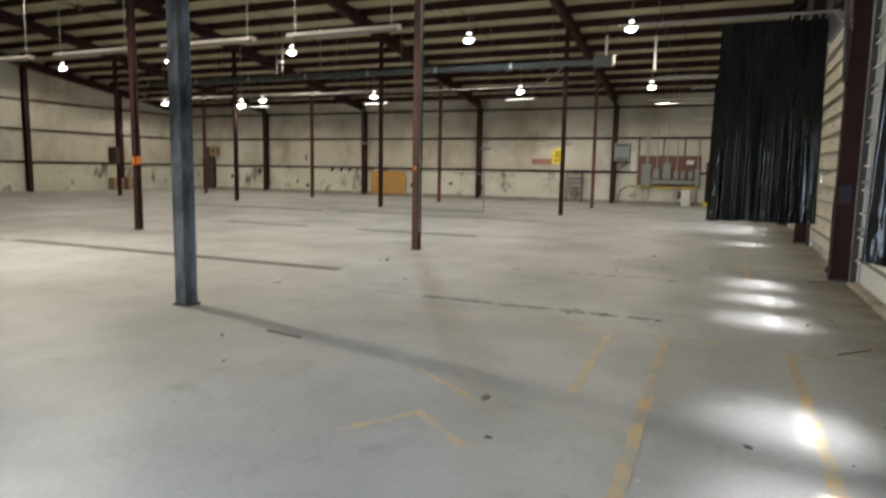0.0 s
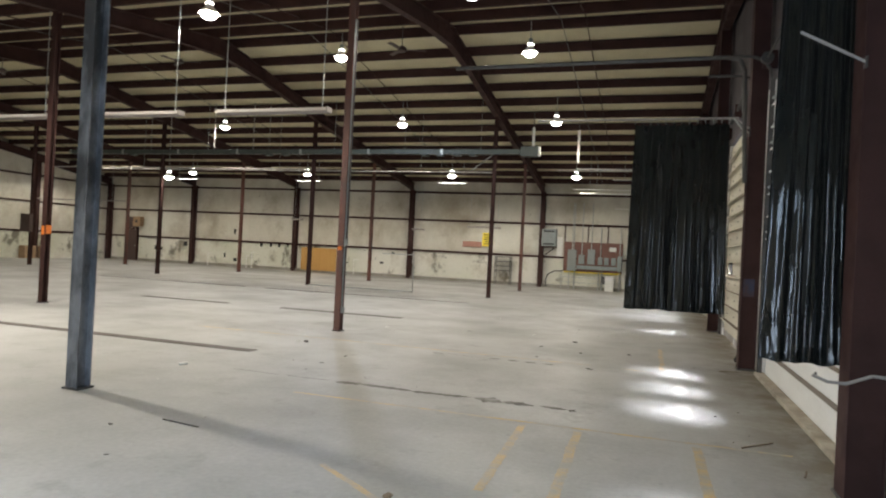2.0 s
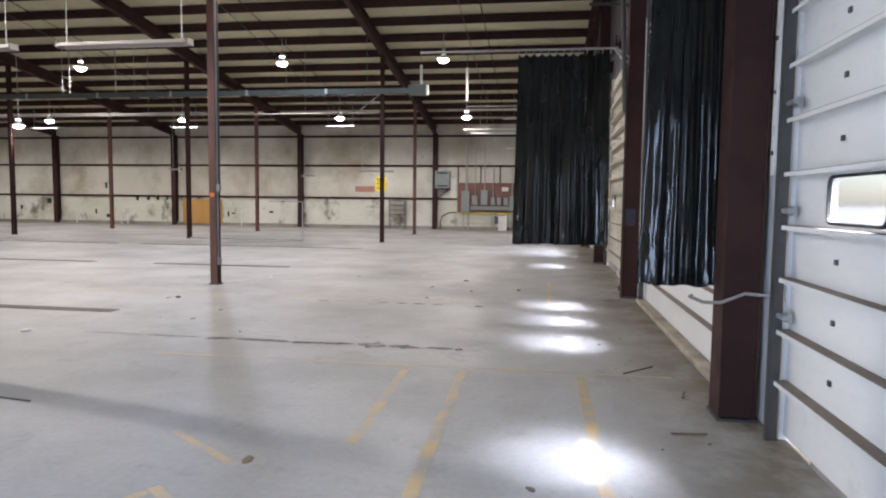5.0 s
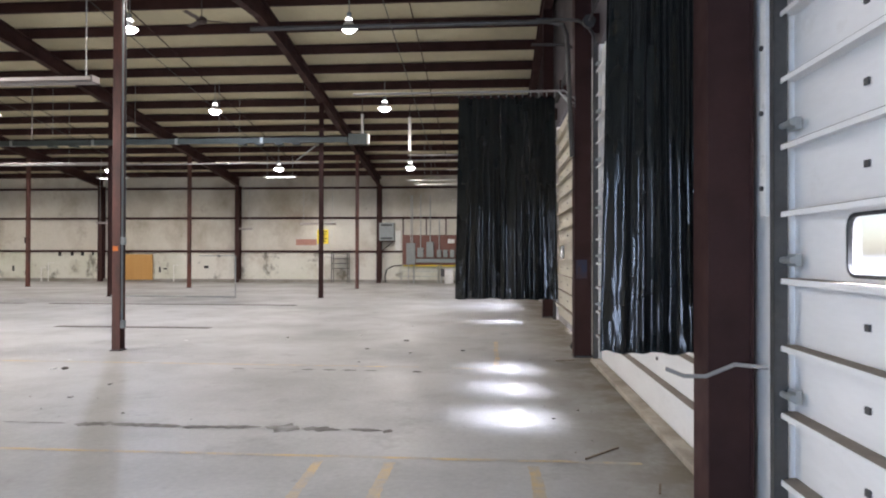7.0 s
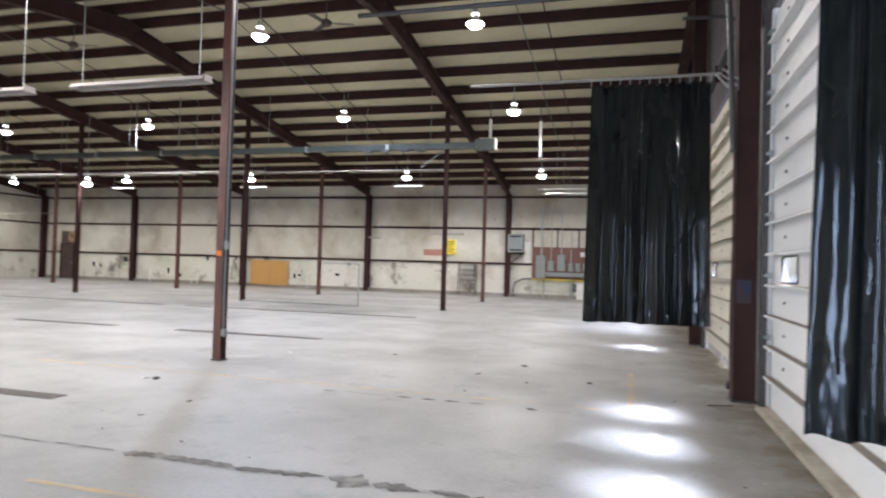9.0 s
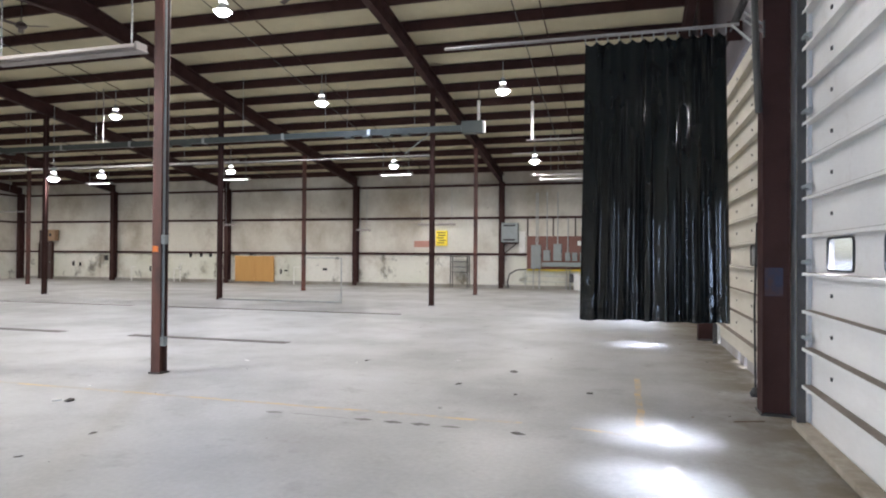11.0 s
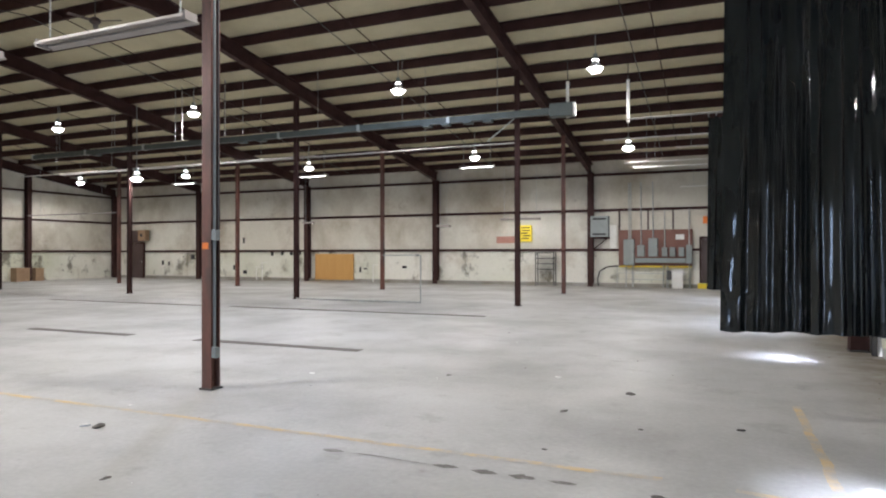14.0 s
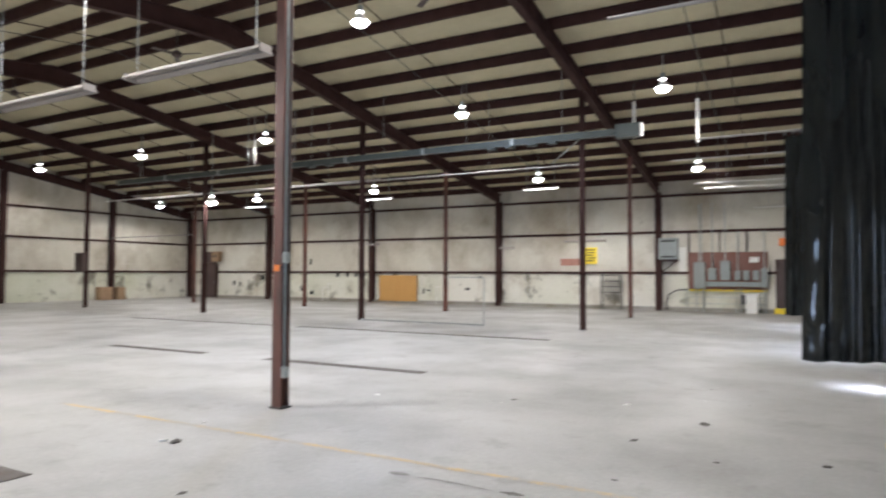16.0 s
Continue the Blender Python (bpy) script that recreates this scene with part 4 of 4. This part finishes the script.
# plaster-like scuffs and a standpipe
for x, h in ((-24.1, 0.75), (-23.7, 1.0), (-16.6, 0.9), (-27.0, 0.8)):
    tagged(rods("standpipe", WHITE_METAL, None, ((x, F - 0.25, 0), (x, F - 0.25, h), 0.025), ((x - 0.01, F - 0.25, h), (x + 0.3, F - 0.25, h), 0.02)), "short white standpipe by the wall", "pipe", "standpipes")
tagged(boxes("cardboard_box", CARDBOARD, None, (X_LEFT + 0.1, X_LEFT + 0.6, 29.6, 30.33, 0, 0.75), bevel=0.01), "brown cardboard box beside the gable wall", "box")
tagged(boxes("cardboard_box", CARDBOARD, None, (X_LEFT + 0.1, X_LEFT + 0.6, 30.67, 31.15, 0, 0.72), bevel=0.01), "brown cardboard box beside the gable wall", "box")

# pipe frame in the hall
root = empty("pipe_frame", (-10.6, 24.3, 0), "thin pale pipe frame standing on the floor", "frame")
rods("post", GALV, root, ((2.2, 0, 0), (2.2, 0, 1.46), 0.022))
rods("foot_rail", GALV, root, ((-2.3, 0, 0.04), (2.2, 0, 0.04), 0.03))
rods("top_rail", GALV, root, ((0.9, 0, 1.46), (2.2, 0, 1.46), 0.015))

# ---- floor marks ----
for x0, x1, y in ((-13.2, -5.34, 9.47), (-13.05, -10.27, 15.52), (-8.65, -5.31, 15.5), (-13.0, -5.3, 21.35), (-20.5, -13.8, 21.3), (-16.5, -13.6, 9.35)):
    root = tagged(empty("trench_cover", ((x0 + x1) / 2, y, 0), "dark rusty steel plate set over a floor trench", "floor plate", "trench covers"))
    n = max(2, round((x1 - x0) / 1.25))
    w = (x1 - x0) / n
    for i in range(n):
        a = -(x1 - x0) / 2 + i * w
        boxes("plate", TRENCH, root, (a, a + w - 0.012, -0.11, 0.11, 0.001, 0.007))


def floor_streak(name, pts, width, material, label, category, seed, z=0.004):
    """A ragged flat streak on the floor."""
    rnd = random.Random(seed)
    bm = bmesh.new()
    (x0, y0), (x1, y1) = pts
    d = Vector((x1 - x0, y1 - y0))
    n = max(8, int(d.length / 0.025))
    side = Vector((-d.y, d.x)).normalized()
    prev = None
    for i in range(n + 1):
        c = Vector((x0, y0)) + d * i / n + side * 0.02 * noise.noise(Vector((i * 0.06, seed, 0)))
        w = width / 2 * (0.35 + 1.1 * abs(noise.noise(Vector((i * 0.21, seed, 3)))) + rnd.uniform(0, 0.35)) * min(1, (i + 0.2) / 4, (n - i + 0.2) / 4) if material is not YELLOW_LINE else width / 2 * rnd.uniform(0.8, 1.05)
        a, b = c + side * w, c - side * w
        cur = (bm.verts.new((a.x, a.y, z)), bm.verts.new((b.x, b.y, z)))
        if prev:
            bm.faces.new((prev[0], cur[0], cur[1], prev[1]))
        prev = cur
    return tagged(part(name, bm, material), label, category, kind="structure")


CRACKS = [((x - 0.1, 10.98), (x + 0.1, 10.975), 0.13) for x in (-2.9, -1.96, -1.66, -1.39, -1.11)] + [((-2.75, 10.99), (-2.1, 10.98), 0.03)]
gap = random.Random(12)
x = -4.8
while x < -0.45:      # a broken run of filled cracks across the floor
    length = gap.uniform(0.3, 0.8)
    wide = 0.03 if x < -3.4 else gap.uniform(0.14, 0.26)
    CRACKS.append(((x, 8.12 + gap.uniform(-0.02, 0.06)), (min(x + length, -0.36), 8.13 + gap.uniform(-0.03, 0.05)), wide))
    x += length * gap.uniform(0.8, 1.25)
for k, (a, b, w) in enumerate(CRACKS):
    floor_streak("trim_crack", (a, b), w, CRACK, "dark filled crack in the concrete floor", "crack", k)
LINES = (((0.82, 3.0), (0.8, 7.3), 0.09), ((-0.2, 3.2), (-0.26, 7.3), 0.09), ((-0.74, 5.4), (-0.79, 7.3), 0.08), ((-3.4, 7.39), (1.6, 7.42), 0.06), ((-7.9, 11.31), (-0.5, 11.3), 0.08),
         ((0.56, 11.5), (0.56, 14.0), 0.08), ((-0.05, 11.27), (0.45, 11.17), 0.07), ((-1.6, 4.6), (-1.1, 4.2), 0.07), ((-1.6, 4.54), (-1.88, 4.1), 0.07), ((-1.97, 5.41), (-1.3, 4.95), 0.06))
for k, (a, b, w) in enumerate(LINES):
    floor_streak("trim_line", (a, b), w, YELLOW_LINE, "worn faded yellow line painted on the floor", "floor line", 20 + k, 0.003)



# ---- litter ----
def scrap(x, y, size, material, name, label, category, seed, flat=0.25):
    rnd = random.Random(seed)
    bm = bmesh.new()
    bmesh.ops.create_icosphere(bm, subdivisions=2, radius=1)
    for v in bm.verts:
        k = 1 + 0.55 * noise.noise(v.co * 2.3 + Vector((seed, 0, 0)))
        v.co = Vector((v.co.x * size * k, v.co.y * size * 0.55 * k, max(0, (v.co.z + 0.4)) * size * flat * k))
    bmesh.ops.rotate(bm, verts=bm.verts, cent=(0, 0, 0), matrix=Matrix.Rotation(rnd.uniform(0, 6), 3, "Z"))
    ob = part(name, bm, material)
    ob.matrix_basis = pose(x, y, 0.0)
    return tagged(ob, label, category, "floor litter")


SCRAPS = ((-5.2, 10.77, 0.1, DEBRIS, 0.5), (-5.34, 10.74, 0.07, PAPER, 0.3), (-4.93, 13.64, 0.08, PAPER, 0.05), (-5.45, 8.05, 0.1, PAPER, 0.3), (-5.6, 11.45, 0.05, PAPER, 0.2),
          (-1.96, 14.55, 0.06, PAPER, 0.25), (-1.27, 5.04, 0.08, WOOD, 0.15), (-1.03, 13.94, 0.12, DEBRIS, 0.12), (-1.53, 12.92, 0.08, DEBRIS, 0.15), (-0.77, 12.52, 0.035, DEBRIS, 0.4),
          (0.03, 12.82, 0.055, DEBRIS, 0.5), (-0.48, 10.95, 0.09, DEBRIS, 0.08), (-1.4, 11.65, 0.03, DEBRIS, 0.4), (-4.0, 9.86, 0.06, DEBRIS, 0.15), (-3.26, 14.18, 0.05, DEBRIS, 0.3),
          (-4.1, 5.51, 0.045, DEBRIS, 0.3), (0.41, 4.94, 0.05, DEBRIS, 0.3), (-1.02, 4.4, 0.04, DEBRIS, 0.3), (-3.5, 4.88, 0.03, DEBRIS, 0.3), (-4.02, 9.17, 0.05, DEBRIS, 0.2))
for k, (x, y, size, m, flat) in enumerate(SCRAPS):
    if m is PAPER:
        scrap(x, y, size * 0.7, m, "paper_scrap", "crumpled white paper scrap on the floor", "litter", k, flat)
    else:
        scrap(x, y, size * 0.72, m, "debris_scrap", "dark scrap of debris lying on the concrete floor", "litter", k, flat * 0.6)
rnd = random.Random(5)
for k in range(60):
    x, y = rnd.uniform(-6, 1.7), rnd.uniform(3, 20)
    if k % 3 == 0:
        x = rnd.uniform(0.9, 1.75)
    scrap(x, y, rnd.uniform(0.006, 0.016), rnd.choice((DEBRIS, DEBRIS, WOOD, PAPER)), "debris_scrap", "small bit of debris on the concrete floor", "litter", 30 + k, 0.3)
for k, (x, y, a, l) in enumerate(((-3.6, 5.8, -8, 0.44), (1.35, 7.64, 46, 0.44), (1.45, 5.98, 8, 0.24), (1.55, 12.0, 20, 0.3), (1.6, 6.9, 75, 0.18))):
    bm = bmesh.new()
    box(bm, -l / 2, l / 2, -0.007, 0.007, 0.001, 0.012, bevel=0.003)
    ob = tagged(part("wood_stick", bm, DEBRIS if k == 0 else WOOD), "thin dark splinter of wood on the floor", "litter", "floor litter")
    ob.matrix_basis = pose(x, y, 0, 0, 0, a)
